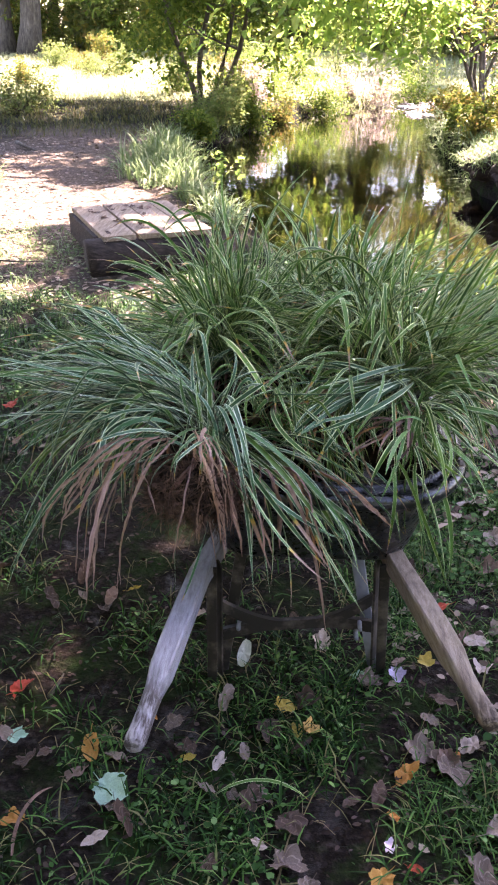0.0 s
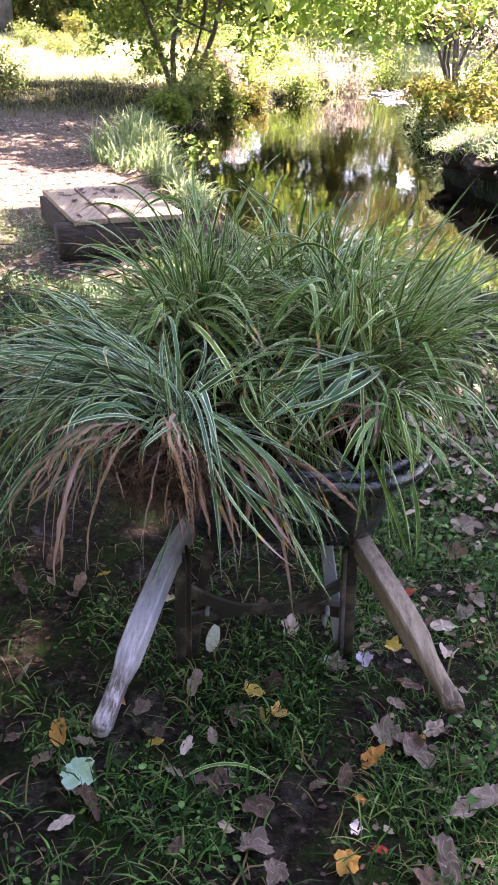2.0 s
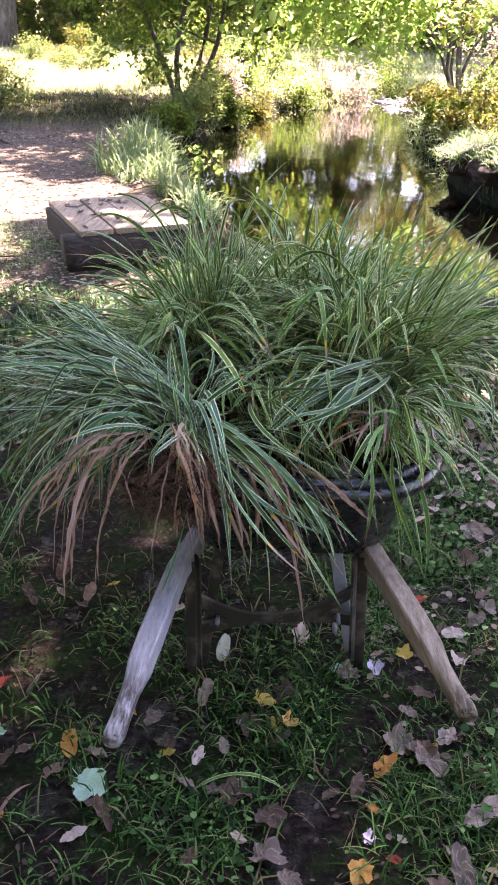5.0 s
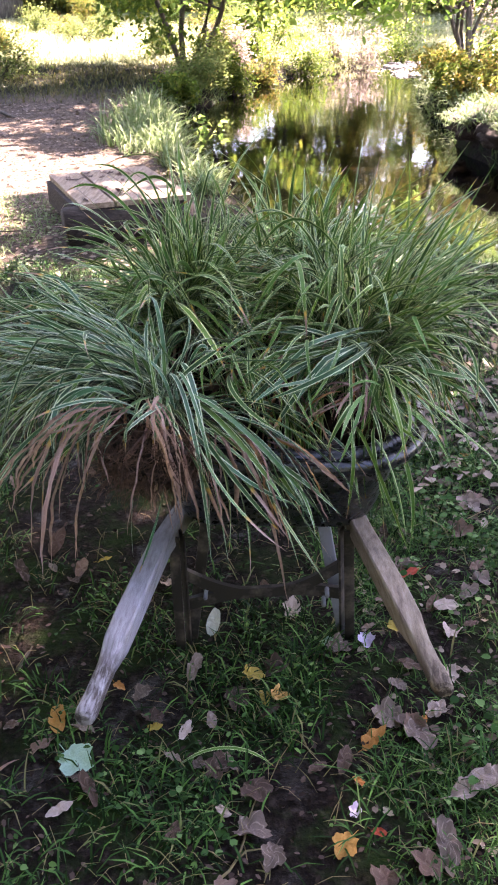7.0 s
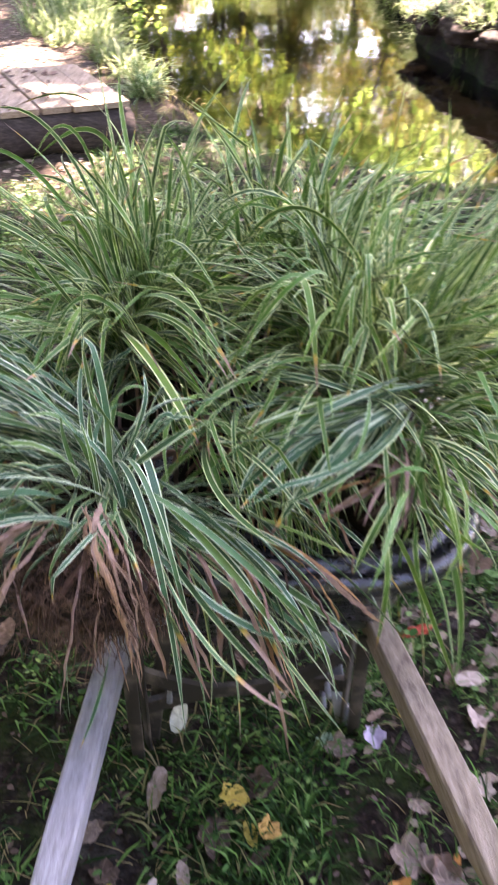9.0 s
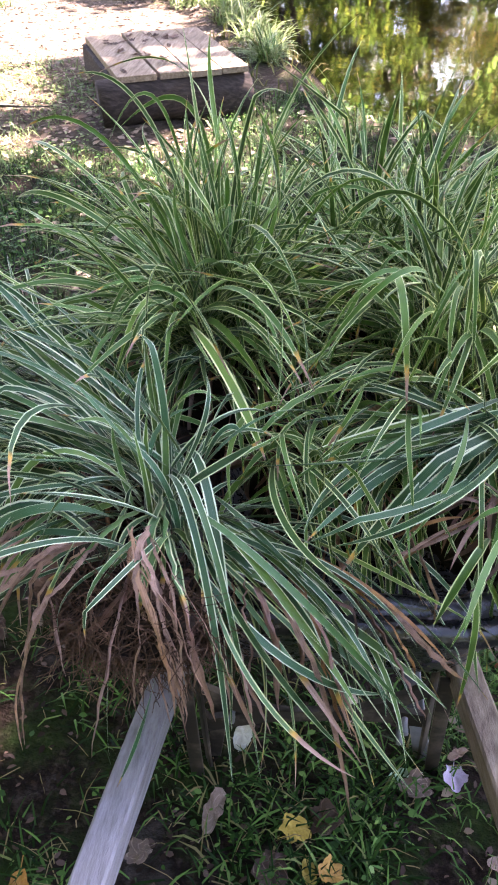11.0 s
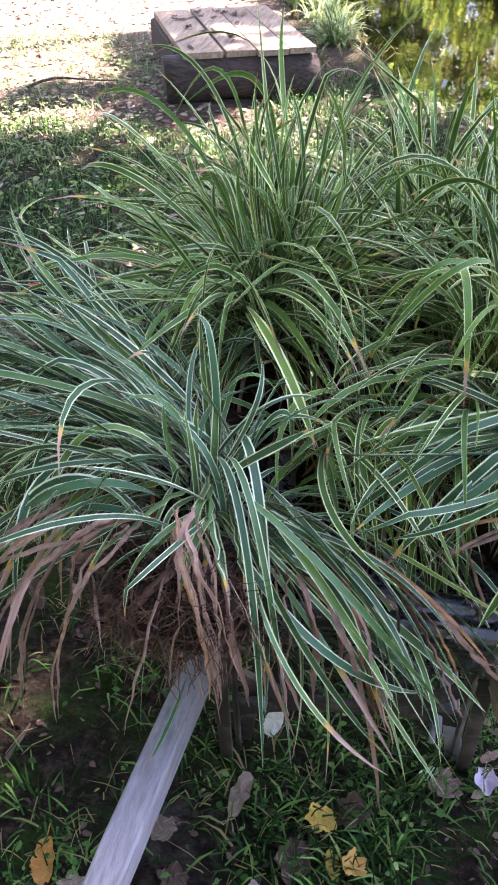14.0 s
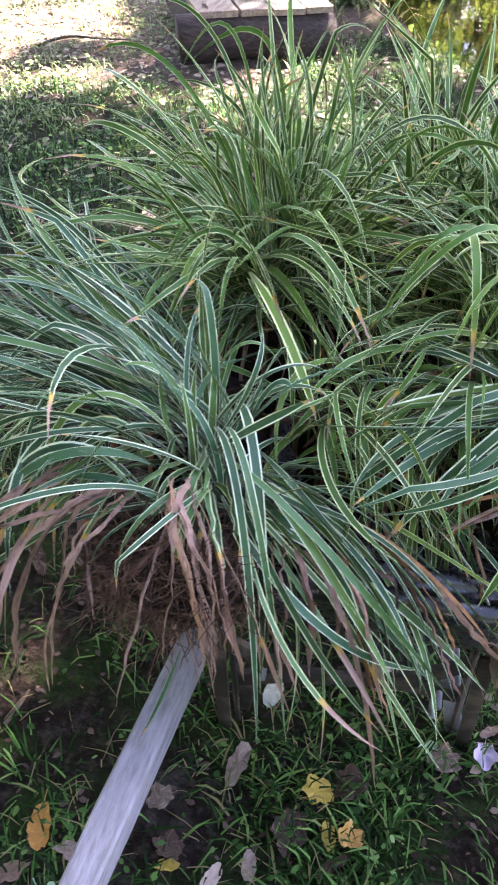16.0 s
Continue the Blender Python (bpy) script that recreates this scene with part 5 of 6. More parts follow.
BUSHES += [(-1.15, 19.6, 0.7, 0.7, FOLIAGE), (-0.5, 21.6, 0.6, 0.6, FOLIAGE_AUTUMN), (0.3, 23.9, 0.8, 0.8, FOLIAGE), (1.7, 26.3, 0.9, 0.9, BRUSH), (3.2, 28.2, 1.0, 1.1, FOLIAGE), (-1.6, 22.8, 0.9, 0.9, BRUSH), (3.7, 10.5, 0.6, 0.45, FOLIAGE_AUTUMN), (4.4, 10.2, 0.7, 0.6, FOLIAGE_AUTUMN), (-1.95, 17.2, 0.45, 0.45, FOLIAGE), (-5.0, 11.0, 0.8, 0.6, FOLIAGE_HAZED), (-1.7, 18.8, 0.7, 0.6, FOLIAGE_HAZED), (1.2, 34.0, 1.6, 2.2, FOLIAGE_HAZED), (-2.0, 31.0, 1.1, 1.0, FOLIAGE), (-3.6, 26.5, 0.9, 0.8, FOLIAGE_HAZED), (-6.5, 21.0, 1.0, 0.8, FOLIAGE_HAZED), (6.4, 17.5, 1.2, 1.2, FOLIAGE), (3.1, 15.2, 0.45, 0.35, FOLIAGE_AUTUMN), (3.05, 16.6, 0.45, 0.4, FOLIAGE), (3.1, 18.2, 0.5, 0.5, FOLIAGE_AUTUMN), (3.2, 19.8, 0.5, 0.5, FOLIAGE_AUTUMN)]
BUSHES += [(rw.uniform(-16, -1), rw.uniform(27, 46), rw.uniform(0.5, 1.1), rw.uniform(0.5, 1.3), rw.choice((FOLIAGE, FOLIAGE_HAZED, FOLIAGE_AUTUMN))) for _ in range(16)]
for i, (x, y, r, h, m) in enumerate(BUSHES):
    build_bush("bank_bush", on_ground(x, y), "leafy bush on the stream bank", r, h, 2600, 0.085, m, 300 + i, "bushes along the bank")
TUFTS = [(-0.75, 9.5, 200, 0.40, 0.22), (-1.65, 12.4, 260, 0.5, 0.4), (-1.35, 11.2, 200, 0.42, 0.3), (-1.85, 13.8, 240, 0.5, 0.45), (-2.05, 15.4, 200, 0.5, 0.4), (3.5, 12.4, 200, 0.3, 0.4), (4.1, 11.2, 220, 0.3, 0.45), (-4.1, 11.0, 200, 0.45, 0.4), (3.1, 13.4, 200, 0.35, 0.5), (-1.05, 10.3, 160, 0.35, 0.25)]
for i, (x, y, n, l, s) in enumerate(TUFTS):
    build_tuft("bank_grass_tuft", on_ground(x, y), "sunlit arching grass tuft on the bank", n, l, s, TUFT, 400 + i, 0.014)
bank = Soup()
for i in range(60):
    y = rw.uniform(10, 30)
    x = 0.7 + rw.choice((-1, 1)) * rw.uniform(2.0, 3.0)
    if 0.2 < float(stream_distance(np.array(x), np.array(y))) < 1.4:
        tuft_into(bank, on_ground(x, y), (0, 0, 0), 120, rw.uniform(0.3, 0.55), 0.35, rw, 0.016)
# grass hanging over the lip of the far bank
for i in range(34):
    y = 13.2 + i * 0.38
    xs = np.linspace(1.5, 6.0, 200)
    d = stream_distance(xs, np.full(200, y))
    ok = np.nonzero(d > rw.uniform(0.05, 0.3))[0]
    if len(ok):
        tuft_into(bank, on_ground(float(xs[ok[0]]), y), (0, 0, 0), 130, rw.uniform(0.3, 0.5), 0.32, rw, 0.014, (-5, 75))
tagged(bank.build("bank_grass", TUFT), "arching grass hanging along both stream banks", "grass", kind="stuff")
build_tuft("planted_lilyturf", on_ground(-0.58, 8.6), "sunlit striped lilyturf clump planted on the bank", 170, 0.36, 0.10, BLADE, 431, 0.012, "", (25, 85), "plant")


def build_gravel_bar():
    xs, ys = np.linspace(0.8, 6.4, 41), np.linspace(21.6, 28.8, 41)
    gx, gy = np.meshgrid(xs, ys)
    e = 1 - ((gx - 3.8) / 1.6) ** 2 - ((gy - 25.2) / 2.2) ** 2
    gz = WATER_Z - 0.05 + 0.16 * np.clip(e - 0.15 + 1.1 * wobble(gx * 1.9, gy * 1.4), -0.4, 1)
    w = len(xs)
    faces = [(r * w + c, r * w + c + 1, r * w + w + c + 1, r * w + w + c) for r in range(len(ys) - 1) for c in range(w - 1)]
    tagged(mesh_object("gravel_bar", np.stack([gx.ravel(), gy.ravel(), gz.ravel()], 1), faces, GRAVEL), "pale sunlit gravel bar in the stream", "gravel", kind="structure")
    # rounded stones lying on it, their pale tone standing in for white sparkle
    rng = np.random.default_rng(8)
    soup = Soup()
    ball = bmesh.new()
    bmesh.ops.create_icosphere(ball, subdivisions=1, radius=1.0)
    shape = np.array([tuple(v.co) for v in ball.verts])
    tris = [tuple(v.index for v in f.verts) for f in ball.faces]
    ball.free()
    for _ in range(2200):
        x, y = rng.uniform(1.0, 6.2), rng.uniform(21.8, 28.6)
        e = 1 - ((x - 3.8) / 1.6) ** 2 - ((y - 25.2) / 2.2) ** 2 - 0.15 + 1.1 * float(wobble(x * 1.9, y * 1.4))
        if e < 0.05:
            continue
        r = rng.uniform(0.02, 0.075)
        q = shape * (1 + 0.2 * rng.normal(0, 1, (len(shape), 1))) * np.array([r * rng.uniform(0.8, 1.5), r, r * 0.6])
        soup.add(q + np.array([x, y, WATER_Z - 0.05 + 0.16 * min(e, 1)]), tris, np.zeros((len(shape), 2)))
    tagged(soup.build("river_stones", STONE), "pale rounded stones on the gravel bar", "stones", kind="stuff")


build_gravel_bar()



def build_bank_overhang(place, size, seed):
    """A sod of dark soil that juts out over the water."""
    bm = bmesh.new()
    bmesh.ops.create_icosphere(bm, subdivisions=5, radius=1.0)
    for v in bm.verts:
        k = 1.0 + 0.32 * noise.noise(v.co * 1.7 + Vector((seed, 0, 0))) + 0.14 * noise.noise(v.co * 5.0) + 0.06 * noise.noise(v.co * 14.0)
        v.co = Vector((v.co.x * size[0], v.co.y * size[1], v.co.z * size[2])) * k
    for f in bm.faces:
        f.smooth = True
    sod = thing("bank_overhang", place, "dark undercut sod of soil and roots over the water", "bank", "undercut sods of the bank")
    lip = [v.co.copy() for v in bm.verts if v.normal.z > 0.35 and v.co.z > 0]
    part("sod", bm, SOIL, sod)
    rng = random.Random(seed)
    soup = Soup()
    for _ in range(900):
        p = rng.choice(lip)
        soup.add(*strap(tuple(p + Vector((rng.gauss(0, 0.03), rng.gauss(0, 0.03), -0.02))), rng.uniform(0, 360), rng.uniform(-20, 80), rng.uniform(0.10, 0.26), 0.012, rng.uniform(30, 120), 5))
    tagged(soup.build("grass_cover", TUFT, sod, "sunlit yellowish grass"), kind="stuff")


for k, (x, y, z, sx, sy, sz) in enumerate([(2.85, 12.6, -0.14, 0.55, 0.7, 0.20), (3.2, 11.5, -0.08, 0.6, 0.75, 0.24), (3.6, 10.6, -0.02, 0.75, 0.75, 0.26), (4.1, 9.8, 0.0, 0.95, 0.75, 0.30)]):
    build_bank_overhang((x, y, z), (sx, sy, sz), 3 + k)

# exposed roots under the far bank
rr = random.Random(77)
for i, pts in enumerate([((3.02, 10.02, 0.06), (3.0, 9.98, -0.12), (3.04, 9.95, -0.22), (3.14, 9.9, -0.24), (3.26, 9.86, -0.16), (3.36, 9.9, -0.08)),
                         ((2.86, 10.15, 0.02), (2.96, 10.0, 0.08), (3.1, 9.95, 0.07), (3.3, 9.85, 0.02)), ((3.5, 9.85, 0.05), (3.46, 9.75, -0.1), (3.4, 9.72, -0.25), (3.3, 9.8, -0.4))]):
    ob = tube_object("exposed_root", pts, [0.024 - 0.002 * k for k in range(len(pts))], ROOT, None, "", 7)
    tagged(ob, "bare curved tree root on the undercut bank", "root", "roots of the undercut bank")

# out-of-view trees, added so their crowns shade the foreground, path and platform
build_tree("shade_tree", on_ground(8.0, 5.5), "unseen tall leafy tree shading the barrow and the ground", 10.5, 1, 0.2, 0.3, 4.3, 8.4, 16000, 0.30, FOLIAGE, 31, (-4.7, 3.7), clumps=95, flat=0.4)
build_tree("shade_tree", on_ground(7.0, 14.5), "unseen tall leafy tree throwing dappled shade on the platform", 10.5, 1, 0.2, 0.3, 2.3, 8.4, 4500, 0.24, FOLIAGE, 32, (-4.9, 0.84), clumps=26, flat=0.4)
build_tree("shade_tree", on_ground(-11.8, 27.5), "unseen tall leafy tree shading the path before the meadow", 10.5, 1, 0.2, 0.3, 5.2, 7.2, 13000, 0.28, FOLIAGE, 33, (7.2, -1.0), clumps=80, flat=0.5)

build_tree("shade_tree", on_ground(8.2, 15.5), "unseen tall leafy tree dappling the trodden path", 10.5, 1, 0.2, 0.26, 1.7, 8.4, 2300, 0.24, FOLIAGE, 35, (-7.9, 0.8), clumps=15, flat=0.4)
build_tree("shade_tree", on_ground(-9.0, 20.3), "unseen tall leafy tree throwing dappled shade on the path", 10.0, 1, 0.2, 0.28, 4.4, 8.0, 15000, 0.30, FOLIAGE, 34, (7.6, 1.2), clumps=85, flat=0.4)

# woods all round, out of sight, added to hold back low skylight
for i in range(20):
    a = radians(-205 + 175 * i / 19)
    dist = rw.uniform(14, 24)
    x, y = 1.0 + dist * math.cos(a) * 1.1, 4.0 + dist * math.sin(a)
    build_tree("woodland_tree", on_ground(x, y), "woodland tree with a dark trunk and thin green crown", rw.uniform(13, 17) * (0.45 if i > 14 else 1.0), 1, 0.3, rw.uniform(0.2, 0.35), rw.uniform(3.8, 5.0), 3.0 if i > 14 else 7.5, 4200, 0.55, FOLIAGE_HAZED if i % 2 else FOLIAGE, 600 + i, group="trees of the wood", clumps=60, flat=1.1 if i > 14 else 1.6)

# out-of-view crowns added at the left and behind to block skylight
for x, y, seed in ((-4.8, -3.5, 36), (-4.6, 2.4, 38), (-7.5, 0.5, 39)):
    build_tree("shade_tree", on_ground(x, y), "unseen tall leafy tree blocking skylight near the barrow", 10.0, 1, 0.3, 0.28, 4.4, 6.0, 8500, 0.42, FOLIAGE, seed, (0.4, 0.3), clumps=60, flat=0.8)

# ---- ground cover ----


def patchy(x, y, rng, bare=0.0):
    return 0.9 * wobble(x * 2.3 + 5, y * 2.3) + 0.5 * wobble(x * 1.1 + 1, y * 1.1) + 0.7 * wobble(x * 6.1, y * 6.1 + 2) + rng.normal(0, 0.35, len(x)) > bare


def grass_field(name, label, x0, x1, y0, y1, count, length, width, material, seed, bare=-0.2, upright=0.9, keep=None):
    """Short blades standing in patches on the ground, in one mesh."""
    rng = np.random.default_rng(seed)
    x, y = rng.uniform(x0, x1, count), rng.uniform(y0, y1, count)
    k = patchy(x, y, rng, bare)
    if keep is not None:
        k &= keep(x, y)
    k &= stream_distance(x, y) > 0.25
    x, y = x[k], y[k]
    n = len(x)
    z = ground_height(x, y) - 0.004
    az = rng.uniform(0, 2 * np.pi, n)
    el = np.clip(rng.normal(upright, 0.35, n), 0.1, 1.5)
    L = length * rng.uniform(0.4, 1.25, n)
    W = width * rng.uniform(0.6, 1.3, n) * 0.5
    d = np.stack([np.cos(el) * np.cos(az), np.cos(el) * np.sin(az), np.sin(el)], 1)
    e2 = el - rng.uniform(0.3, 1.1, n)
    d2 = np.stack([np.cos(e2) * np.cos(az), np.cos(e2) * np.sin(az), np.sin(e2)], 1)
    side = np.stack([-np.sin(az), np.cos(az), np.zeros(n)], 1) * W[:, None]
    b = np.stack([x, y, z], 1)
    m = b + d * (L * 0.55)[:, None]
    t = m + d2 * (L * 0.45)[:, None]
    v = np.stack([b - side * 0.7, b + side * 0.7, m + side, m - side, t], 1).reshape(-1, 3)
    faces = []
    for i in range(n):
        o = i * 5
        faces += [(o, o + 1, o + 2, o + 3), (o + 3, o + 2, o + 4)]
    ob = mesh_object(name, v, faces, material)
    return tagged(ob, label, "grass", kind="stuff")


def leaf_scatter(name, label, category, x0, x1, y0, y1, count, size, material, seed, bare=0.0, droop=0.0, ratio=0.7, lift=0.02, keep=None, clumped=0):
    rng = np.random.default_rng(seed)
    x, y = rng.uniform(x0, x1, count), rng.uniform(y0, y1, count)
    if clumped:
        c = rng.integers(0, max(1, count // clumped), count)
        cx, cy = rng.uniform(x0, x1, count), rng.uniform(y0, y1, count)
        x, y = cx[c] + rng.normal(0, 0.045, count), cy[c] + rng.normal(0, 0.045, count)
    k = patchy(x, y, rng, bare) & (stream_distance(x, y) > 0.2)
    if keep is not None:
        k &= keep(x, y)
    x, y = x[k], y[k]
    z = ground_height(x, y) + rng.uniform(0.004, 1.0, len(x)) * lift
    v, f = round_leaves(np.stack([x, y, z], 1), size * rng.uniform(0.5, 1.3, len(x)), rng, droop, ratio)
    flat = np.repeat(z, 8)
    v[:, 2] = np.maximum(flat + (v[:, 2] - flat) * 0.6, ground_height(v[:, 0], v[:, 1]) + 0.003)
    return tagged(mesh_object(name, v, f, material, None, "", None, True), label, category, kind="stuff")


def on_path(x, y):
    return (np.abs(x + 1.6 + 0.13 * y) < 1.7 + 0.4 * wobble(x, y)) & (y > 6.2) & (y < 16.0)


def off_path(x, y):
    return ~on_path(x, y)


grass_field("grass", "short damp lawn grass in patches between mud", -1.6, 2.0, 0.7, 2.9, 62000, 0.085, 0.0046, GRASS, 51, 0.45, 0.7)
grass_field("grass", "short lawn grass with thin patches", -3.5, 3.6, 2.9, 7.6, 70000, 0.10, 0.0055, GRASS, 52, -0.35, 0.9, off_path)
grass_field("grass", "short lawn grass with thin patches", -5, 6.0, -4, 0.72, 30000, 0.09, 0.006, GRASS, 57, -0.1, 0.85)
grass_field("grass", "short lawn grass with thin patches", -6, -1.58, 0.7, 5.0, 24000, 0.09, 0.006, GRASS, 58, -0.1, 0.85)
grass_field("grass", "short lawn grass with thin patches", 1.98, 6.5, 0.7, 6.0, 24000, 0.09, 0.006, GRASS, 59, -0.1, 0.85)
grass_field("grass", "short damp lawn grass beside the barrow", 0.5, 2.0, 1.0, 3.2, 30000, 0.06, 0.0032, WEED, 151, -0.3, 0.75)
grass_field("dry_grass", "thin dry grass stalks lying on the soil", -1.6, 2.0, 0.7, 3.5, 5000, 0.11, 0.0022, STRAW, 53, -0.5, 0.3)
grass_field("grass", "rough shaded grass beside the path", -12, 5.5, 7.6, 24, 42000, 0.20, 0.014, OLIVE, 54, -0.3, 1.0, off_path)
grass_field("sunlit_weeds", "sunlit tall grass and weeds beside the platform", -4.2, -1.75, 4.7, 8.6, 5000, 0.11, 0.007, TUFT, 55, -0.5, 0.8)
leaf_scatter("weed_leaves", "sunlit low weeds beside the platform", "weeds", -4.4, -1.5, 4.7, 8.4, 7000, 0.034, TUFT, 67, -0.3, 0.1, 0.6, 0.09, None, 9)
grass_field("meadow_grass", "tall meadow grass, lightened for full sun", -22, 9, 24, 49, 90000, 0.32, 0.024, MEADOW, 56, -0.6, 0.7)
leaf_scatter("weed_leaves", "small round weed and clover leaves", "weeds", -1.6, 2.0, 0.7, 3.2, 7500, 0.017, WEED, 61, 0.35, 0.1, 0.62, 0.05, None, 12)
leaf_scatter("weed_leaves", "low broad-leaved weeds", "weeds", -3.4, 3.4, 3.2, 7.6, 16000, 0.024, WEED, 62, -0.2, 0.0, 0.8, 0.08, off_path, 12)
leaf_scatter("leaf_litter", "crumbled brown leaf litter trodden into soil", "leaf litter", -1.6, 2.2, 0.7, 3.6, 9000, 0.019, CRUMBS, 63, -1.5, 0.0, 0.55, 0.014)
leaf_scatter("leaf_litter", "pinkish brown dry leaves covering the path", "leaf litter", -5.0, 1.5, 4.6, 17.0, 12000, 0.055, LITTER_BITS, 64, -3.0, 0.0, 0.7, 0.012, on_path)
leaf_scatter("leaf_litter", "pale dry leaf pieces strewn on mud", "leaf litter", 0.5, 2.4, 0.9, 4.4, 2600, 0.026, LITTER_BITS, 66, -0.6, 0.0, 0.7, 0.015)
leaf_scatter("leaf_litter", "scattered dry leaves among grass", "leaf litter", -3.5, 4.0, 3.0, 8.0, 2200, 0.05, LITTER_BITS, 65, -3.0, 0.0, 0.7, 0.03)

leaf_scatter("weed_leaves", "bright clover leaves beside the barrow", "weeds", 0.62, 2.2, 1.5, 3.6, 6500, 0.023, CLOVER, 161, 0.1, 0.05, 0.85, 0.05, None, 10)
leaf_scatter("weed_leaves", "small clover patches under the handles", "weeds", -0.9, 0.7, 0.9, 2.2, 2200, 0.017, CLOVER, 162, 0.6, 0.05, 0.85, 0.04, None, 14)

leaf_scatter("leaf_litter", "greyish dry leaves strewn over trodden ground", "leaf litter", 0.75, 2.9, 2.6, 5.2, 2600, 0.05, LITTER_BITS, 167, -0.5, 0.0, 0.7, 0.05)

# longer tufts of lawn grass
LAWN_TUFTS = [(0.55, 1.46, 0.15), (0.66, 1.52, 0.13), (0.47, 1.33, 0.13), (0.86, 2.42, 0.14), (0.95, 2.5, 0.12), (0.33, 1.78, 0.12), (0.36, 1.9, 0.13), (-0.33, 1.38, 0.12), (-0.42, 1.32, 0.13), (0.22, 2.05, 0.12), (0.14, 2.12, 0.12), (-0.3, 1.72, 0.10), (-0.5, 2.0, 0.12), (0.72, 1.78, 0.11), (-0.62, 2.35, 0.12), (0.3, 1.62, 0.10)]
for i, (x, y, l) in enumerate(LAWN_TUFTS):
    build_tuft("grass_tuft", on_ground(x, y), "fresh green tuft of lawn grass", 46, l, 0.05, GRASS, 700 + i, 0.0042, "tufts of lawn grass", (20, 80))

# fallen leaves that can be told apart


def leaf_mesh(name, kind, seed):
    """A dry leaf: lobed or oval, cupped and curled, on rings round its middle."""
    rng = random.Random(seed)
    n, rings = 40, 4
    curl, cup, tw = rng.uniform(-0.6, 1.2), rng.uniform(0.2, 1.2), rng.uniform(-0.9, 0.9)
    rad = []
    for i in range(n):
        a = 2 * math.pi * i / n
        if kind == "maple":
            r = 0.38 + 0.13 * abs(math.cos(2.5 * a)) ** 1.3 + 0.025 * math.cos(15 * a + seed)
            r *= (1.0 + 0.22 * math.cos(a)) if abs(a - math.pi) > 0.5 else 0.72
        else:
            r = 0.5 / math.sqrt((math.cos(a)) ** 2 + (math.sin(a) / 0.55) ** 2) * (1 + 0.03 * rng.uniform(-1, 1))
            r *= 1 + 0.10 * max(0, math.cos(a)) ** 6
        rad.append(r * (1 + rng.uniform(-0.05, 0.05)))
    verts, uvs, faces = [(0.0, 0.0, 0.0)], [(0.5, 0.5)], []
    for k in range(1, rings + 1):
        q = k / rings
        for i in range(n):
            a = 2 * math.pi * i / n
            x, y = rad[i] * q * math.cos(a), rad[i] * q * math.sin(a)
            z = cup * (y * y) * 1.3 + curl * x * abs(x) * 0.9 + tw * x * y + 0.05 * q * math.sin(5 * a + seed) + 0.02 * rng.uniform(-1, 1) * q
            verts.append((x, y, z))
            uvs.append((a / (2 * math.pi) + 0.25 * q, q))
    for i in range(n):
        faces.append((0, 1 + i, 1 + (i + 1) % n))
        for k in range(rings - 1):
            o, p = 1 + k * n, 1 + (k + 1) * n
            faces.append((o + i, p + i, p + (i + 1) % n, o + (i + 1) % n))
    low = min(v[2] for v in verts)
    # stalk
    o = len(verts)
    for j in range(4):
        x = -rad[n // 2] - 0.09 * j
        for dy, dz in ((-0.012, 0), (0.012, 0), (0, 0.016)):
            verts.append((x, dy + 0.02 * j, curl * x * abs(x) * 0.35 + dz + 0.02 * j))
            uvs.append((0.1, 1.0))
        if j:
            b = o + 3 * (j - 1)
            faces += [(b, b + 1, b + 4, b + 3), (b + 1, b + 2, b + 5, b + 4), (b + 2, b, b + 3, b + 5)]
    me = bpy.data.meshes.new(name)
    low = min(v[2] for v in verts)
    me.from_pydata([(x, y, z - low) for x, y, z in verts], [], faces)
    layer = me.uv_layers.new(name="UVMap")
    for lp in me.loops:
        layer.data[lp.index].uv = uvs[lp.vertex_index]
    me.polygons.foreach_set("use_smooth", [True] * len(me.polygons))
    return me


LEAF_SHAPES = [("maple", 1), ("oval", 2), ("maple", 3), ("oval", 4), ("maple", 5), ("oval", 6)]
rl = random.Random(9)


def fallen_leaves(spots, material, label, lift=0.006, tilt=18):
    shapes = []
    for kind, seed in LEAF_SHAPES:
        me = leaf_mesh("fallen_leaf", kind, seed + len(label))
        me.materials.append(material)
        shapes.append(me)
    for x, y, size in spots:
        ob = new("fallen_leaf", rl.choice(shapes))
        z = float(ground_height(x, y)) + lift + rl.uniform(0, 0.014)
        ob.matrix_basis = pose(x, y, z, rl.uniform(-tilt, tilt), rl.uniform(-tilt, tilt), rl.uniform(0, 360)) @ Matrix.Diagonal((size * 0.86, size * 0.86 * rl.uniform(0.65, 1.0), size * 0.9, 1))
        tagged(ob, label, "leaf", "fallen leaves on the ground")


fallen_leaves([(-0.37, 1.59, 0.061), (-0.19, 1.35, 0.075), (-0.18, 1.44, 0.086), (-0.06, 1.72, 0.064), (0.06, 1.59, 0.076), (0.04, 1.51, 0.061), (0.1, 1.5, 0.047), (0.618, 1.619, 0.135), (0.76, 1.98, 0.096), (0.69, 1.69, 0.075),
               (0.725, 1.446, 0.14), (0.646, 1.298, 0.12), (0.785, 1.475, 0.13), (0.87, 2.9, 0.11), (0.17, 1.36, 0.061), (0.23, 1.32, 0.1), (0.06, 1.81, 0.099), (1.09, 3.53, 0.11), (0.69, 1.69, 0.08), (0.99, 2.82, 0.10), (0.88, 2.23, 0.09), (0.65, 2.28, 0.08), (1.02, 3.3, 0.11), (0.16, 1.49, 0.07), (0.28, 1.26, 0.07), (0.12, 1.63, 0.065), (0.45, 1.91, 0.085)], LITTER_PALE, "dry pale pinkish grey leaf lying on damp grass")
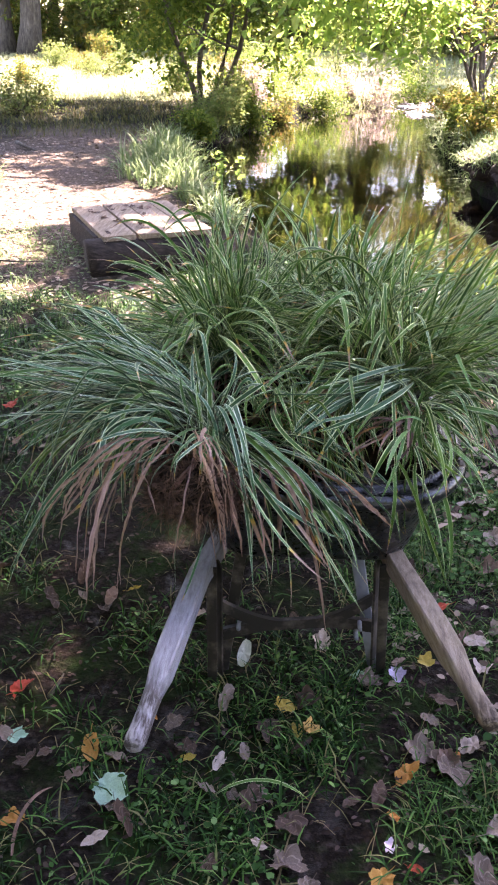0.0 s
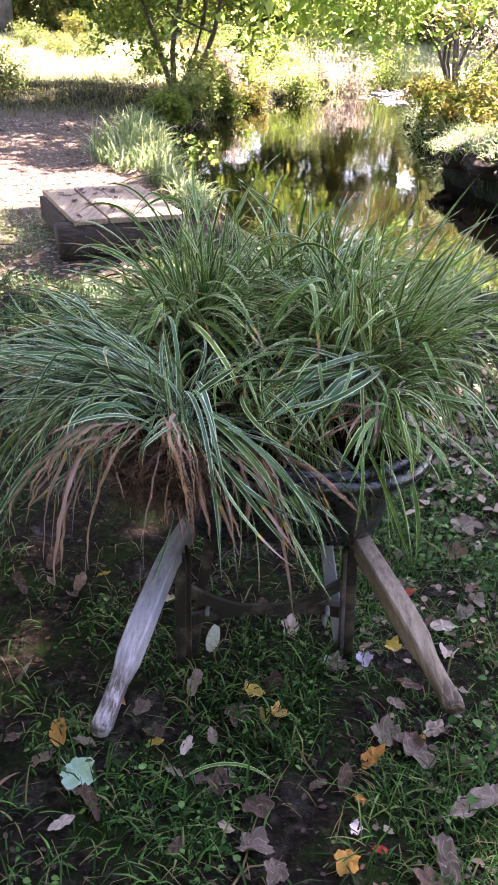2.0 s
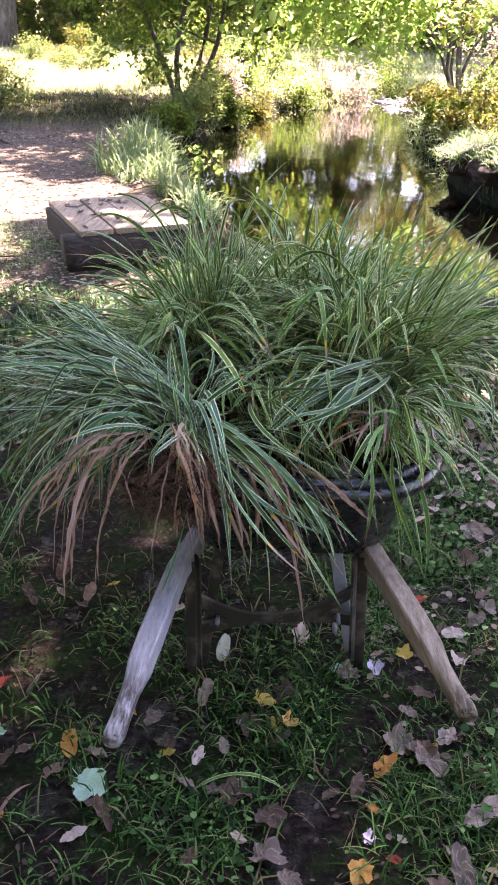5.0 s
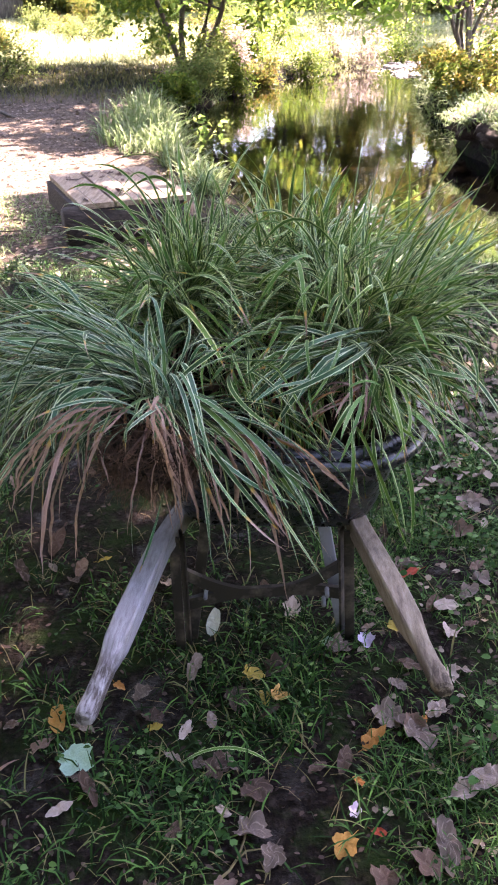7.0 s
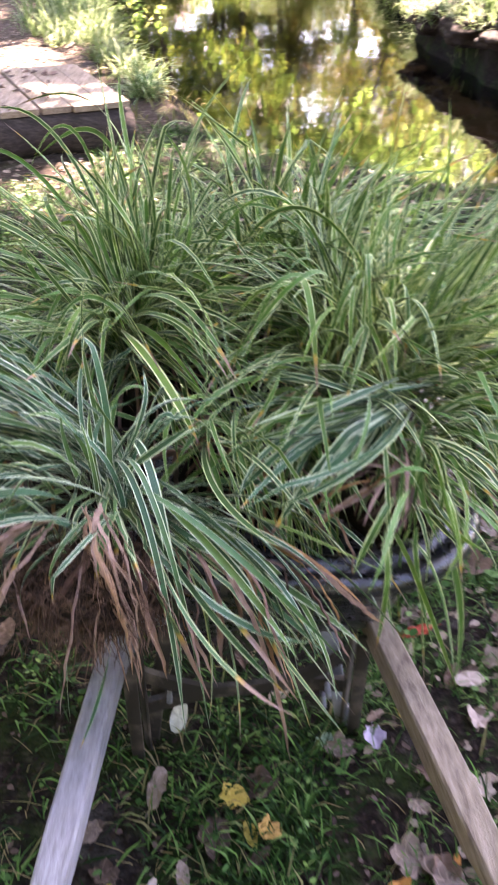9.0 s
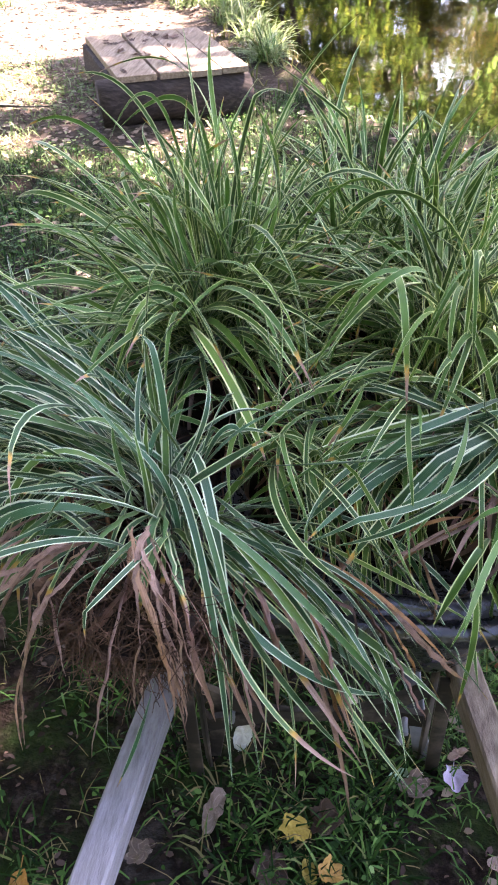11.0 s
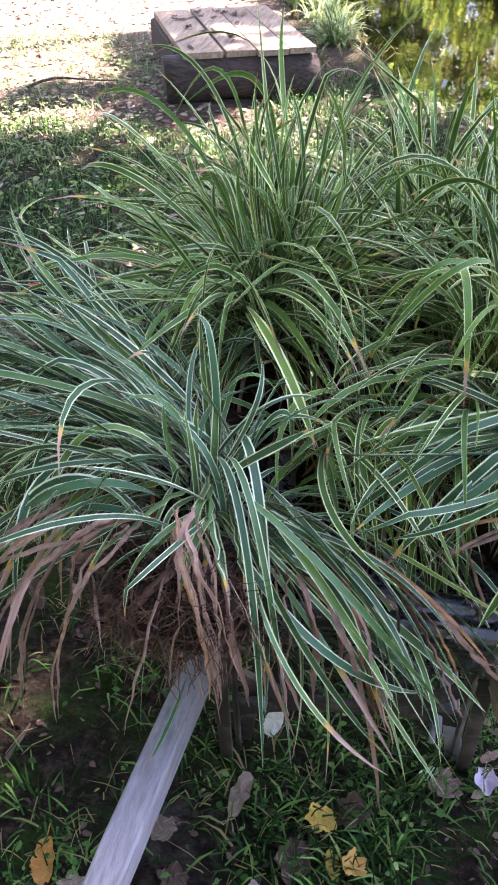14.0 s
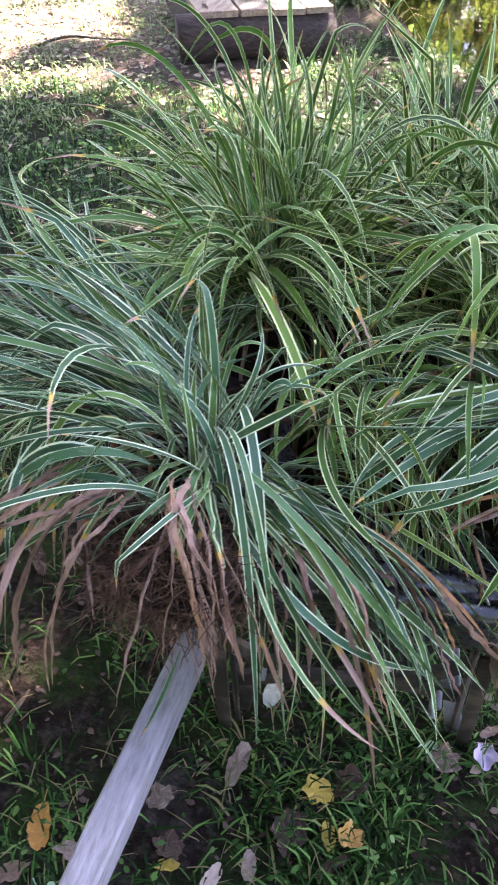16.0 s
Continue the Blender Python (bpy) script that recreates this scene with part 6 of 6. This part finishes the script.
fallen_leaves([(-0.14, 1.4, 0.091), (0.07, 1.31, 0.073), (0.27, 1.82, 0.083), (0.24, 1.43, 0.091), (0.18, 1.72, 0.11), (-0.46, 2.38, 0.11), (-0.41, 1.57, 0.076), (-0.28, 1.52, 0.074), (0.38, 1.5, 0.065), (-0.02, 1.63, 0.069), (0.86, 2.47, 0.103), (-0.53, 2.22, 0.107)], LITTER_BROWN, "curled brown leaf lying on damp grass")
fallen_leaves([(0.52, 1.59, 0.09), (-0.38, 1.39, 0.068), (0.64, 1.65, 0.064), (0.47, 1.46, 0.051), (0.44, 1.3, 0.072), (-0.26, 1.62, 0.093), (0.28, 1.72, 0.072), (-0.13, 1.73, 0.049), (0.97, 3.01, 0.072), (-1.13, 4.3, 0.066)], LITTER_WARM, "orange spotted leaf lying on the grass")
fallen_leaves([(0.21, 1.79, 0.082), (0.6, 1.99, 0.059), (-0.02, 1.6, 0.053), (0.25, 1.72, 0.064), (-0.28, 2.28, 0.052)], LITTER_YELLOW, "yellow leaf lying on the grass")
fallen_leaves([(-0.5, 1.81, 0.084), (0.67, 2.23, 0.091), (0.51, 1.33, 0.045), (-1.15, 3.73, 0.089)], LITTER_RED, "red leaf lying on the grass")
fallen_leaves([(-0.19, 1.49, 0.11), (-0.47, 1.64, 0.079), (0.42, 1.93, 0.06)], LITTER_GREEN, "pale blue-green lobed leaf lying on the grass")
fallen_leaves([(0.52, 1.94, 0.066), (0.46, 1.38, 0.046)], LITTER_LILAC, "pale lilac leaf lying on the grass")
upright_leaf = new("fallen_leaf", leaf_mesh("fallen_leaf", "oval", 12))
upright_leaf.data.materials.append(LITTER_WHITE)
upright_leaf.matrix_basis = Matrix.Translation((0.095, 1.975, float(ground_height(0.095, 1.975)) + 0.035)) @ Matrix(((0.15, 0.98, 0.10, 0), (0.35, -0.15, -0.92, 0), (0.92, -0.10, 0.38, 0), (0, 0, 0, 1))) @ Matrix.Diagonal((0.078, 0.068, 0.05, 1))
tagged(upright_leaf, "pale pointed leaf propped upright in the grass", "leaf", "fallen leaves on the ground")
spots = [(rl.uniform(-1.3, 1.7), rl.uniform(1.0, 3.6), rl.uniform(0.04, 0.09)) for _ in range(90)]
fallen_leaves(spots[:72], LITTER_BROWN, "small dull brown leaf in the grass")
fallen_leaves(spots[72:], LITTER_PALE, "small pale dry leaf in the grass")

spots = [(rl.uniform(0.5, 1.9), rl.uniform(1.1, 3.6), rl.uniform(0.05, 0.10)) for _ in range(110)]
fallen_leaves(spots[:50], LITTER_PALE, "crumpled pale dry leaf on the mud", 0.004, 30)
fallen_leaves(spots[50:], LITTER_BROWN, "crumpled dull brown leaf on the mud", 0.004, 30)
for i in range(22):
    ob = new("fallen_leaf", rl.choice([o.data for o in bpy.data.objects if o.name.startswith("fallen_leaf")][-36:]))
    s, t = rl.uniform(0.05, 0.75), rl.uniform(0.05, 0.9)
    q = Vector((-1.39, 6.78, 0.129)) + Vector((0.84, 0.36, 0)) * s + Vector((-0.55, 1.17, 0)) * t
    ob.matrix_basis = pose(q.x, q.y, q.z, rl.uniform(-14, 14), rl.uniform(-14, 14), rl.uniform(0, 360)) @ Matrix.Diagonal((0.07, 0.06, 0.05, 1))
    tagged(ob, "dry brown leaf lying on the platform's planks", "leaf", "fallen leaves on the platform")

# lone strap leaves dropped on the ground
for i, (x, y, az, l) in enumerate(((0.06, 1.50, 20, 0.24), (-0.36, 1.30, 100, 0.2), (0.95, 2.1, 60, 0.2))):
    v, f, uv = strap((0, 0, 0.012), az, 28, l, 0.008, 60, 12, 0.2, 30, None, power=1.2, sway=-50)
    v[:, 2] = np.maximum(v[:, 2], 0.008)
    ob = mesh_object("fallen_strap_leaf", v, f, BLADE if i % 2 == 0 else DEAD, None, "", uv)
    ob.location = on_ground(x, y)
    tagged(ob, "single strap leaf dropped on the grass", "leaf", "strap leaves on the ground")

# twigs and a bare branch
for i, (a, b, r) in enumerate([((0.17, 1.20, 0.02), (0.25, 1.42, 0.03), 0.0035), ((-0.42, 1.80, 0.02), (-0.40, 1.88, 0.03), 0.006), ((0.33, 1.62, 0.02), (0.40, 1.50, 0.03), 0.002), ((0.75, 2.45, 0.02), (0.98, 2.60, 0.04), 0.003),
                               ((-4.6, 14.6, 0.1), (-3.5, 14.0, -0.05), 0.03), ((-2.6, 6.9, 0.02), (-1.95, 7.05, 0.06), 0.012), ((-2.5, 7.6, 0.05), (-2.1, 7.2, 0.02), 0.010)]):
    p, q = Vector(a), Vector(b)
    p.z += float(ground_height(p.x, p.y)) - 0.012
    q.z += float(ground_height(q.x, q.y)) - 0.012
    ob = tube_object("fallen_twig", bent_path(p, q, (q - p).length * 0.08, 6, rr), [r * (1 - 0.1 * k) for k in range(7)], BARK if r > 0.005 else STRAW, None, "", 6)
    tagged(ob, "thin bare twig lying on the ground", "twig", "twigs on the ground")
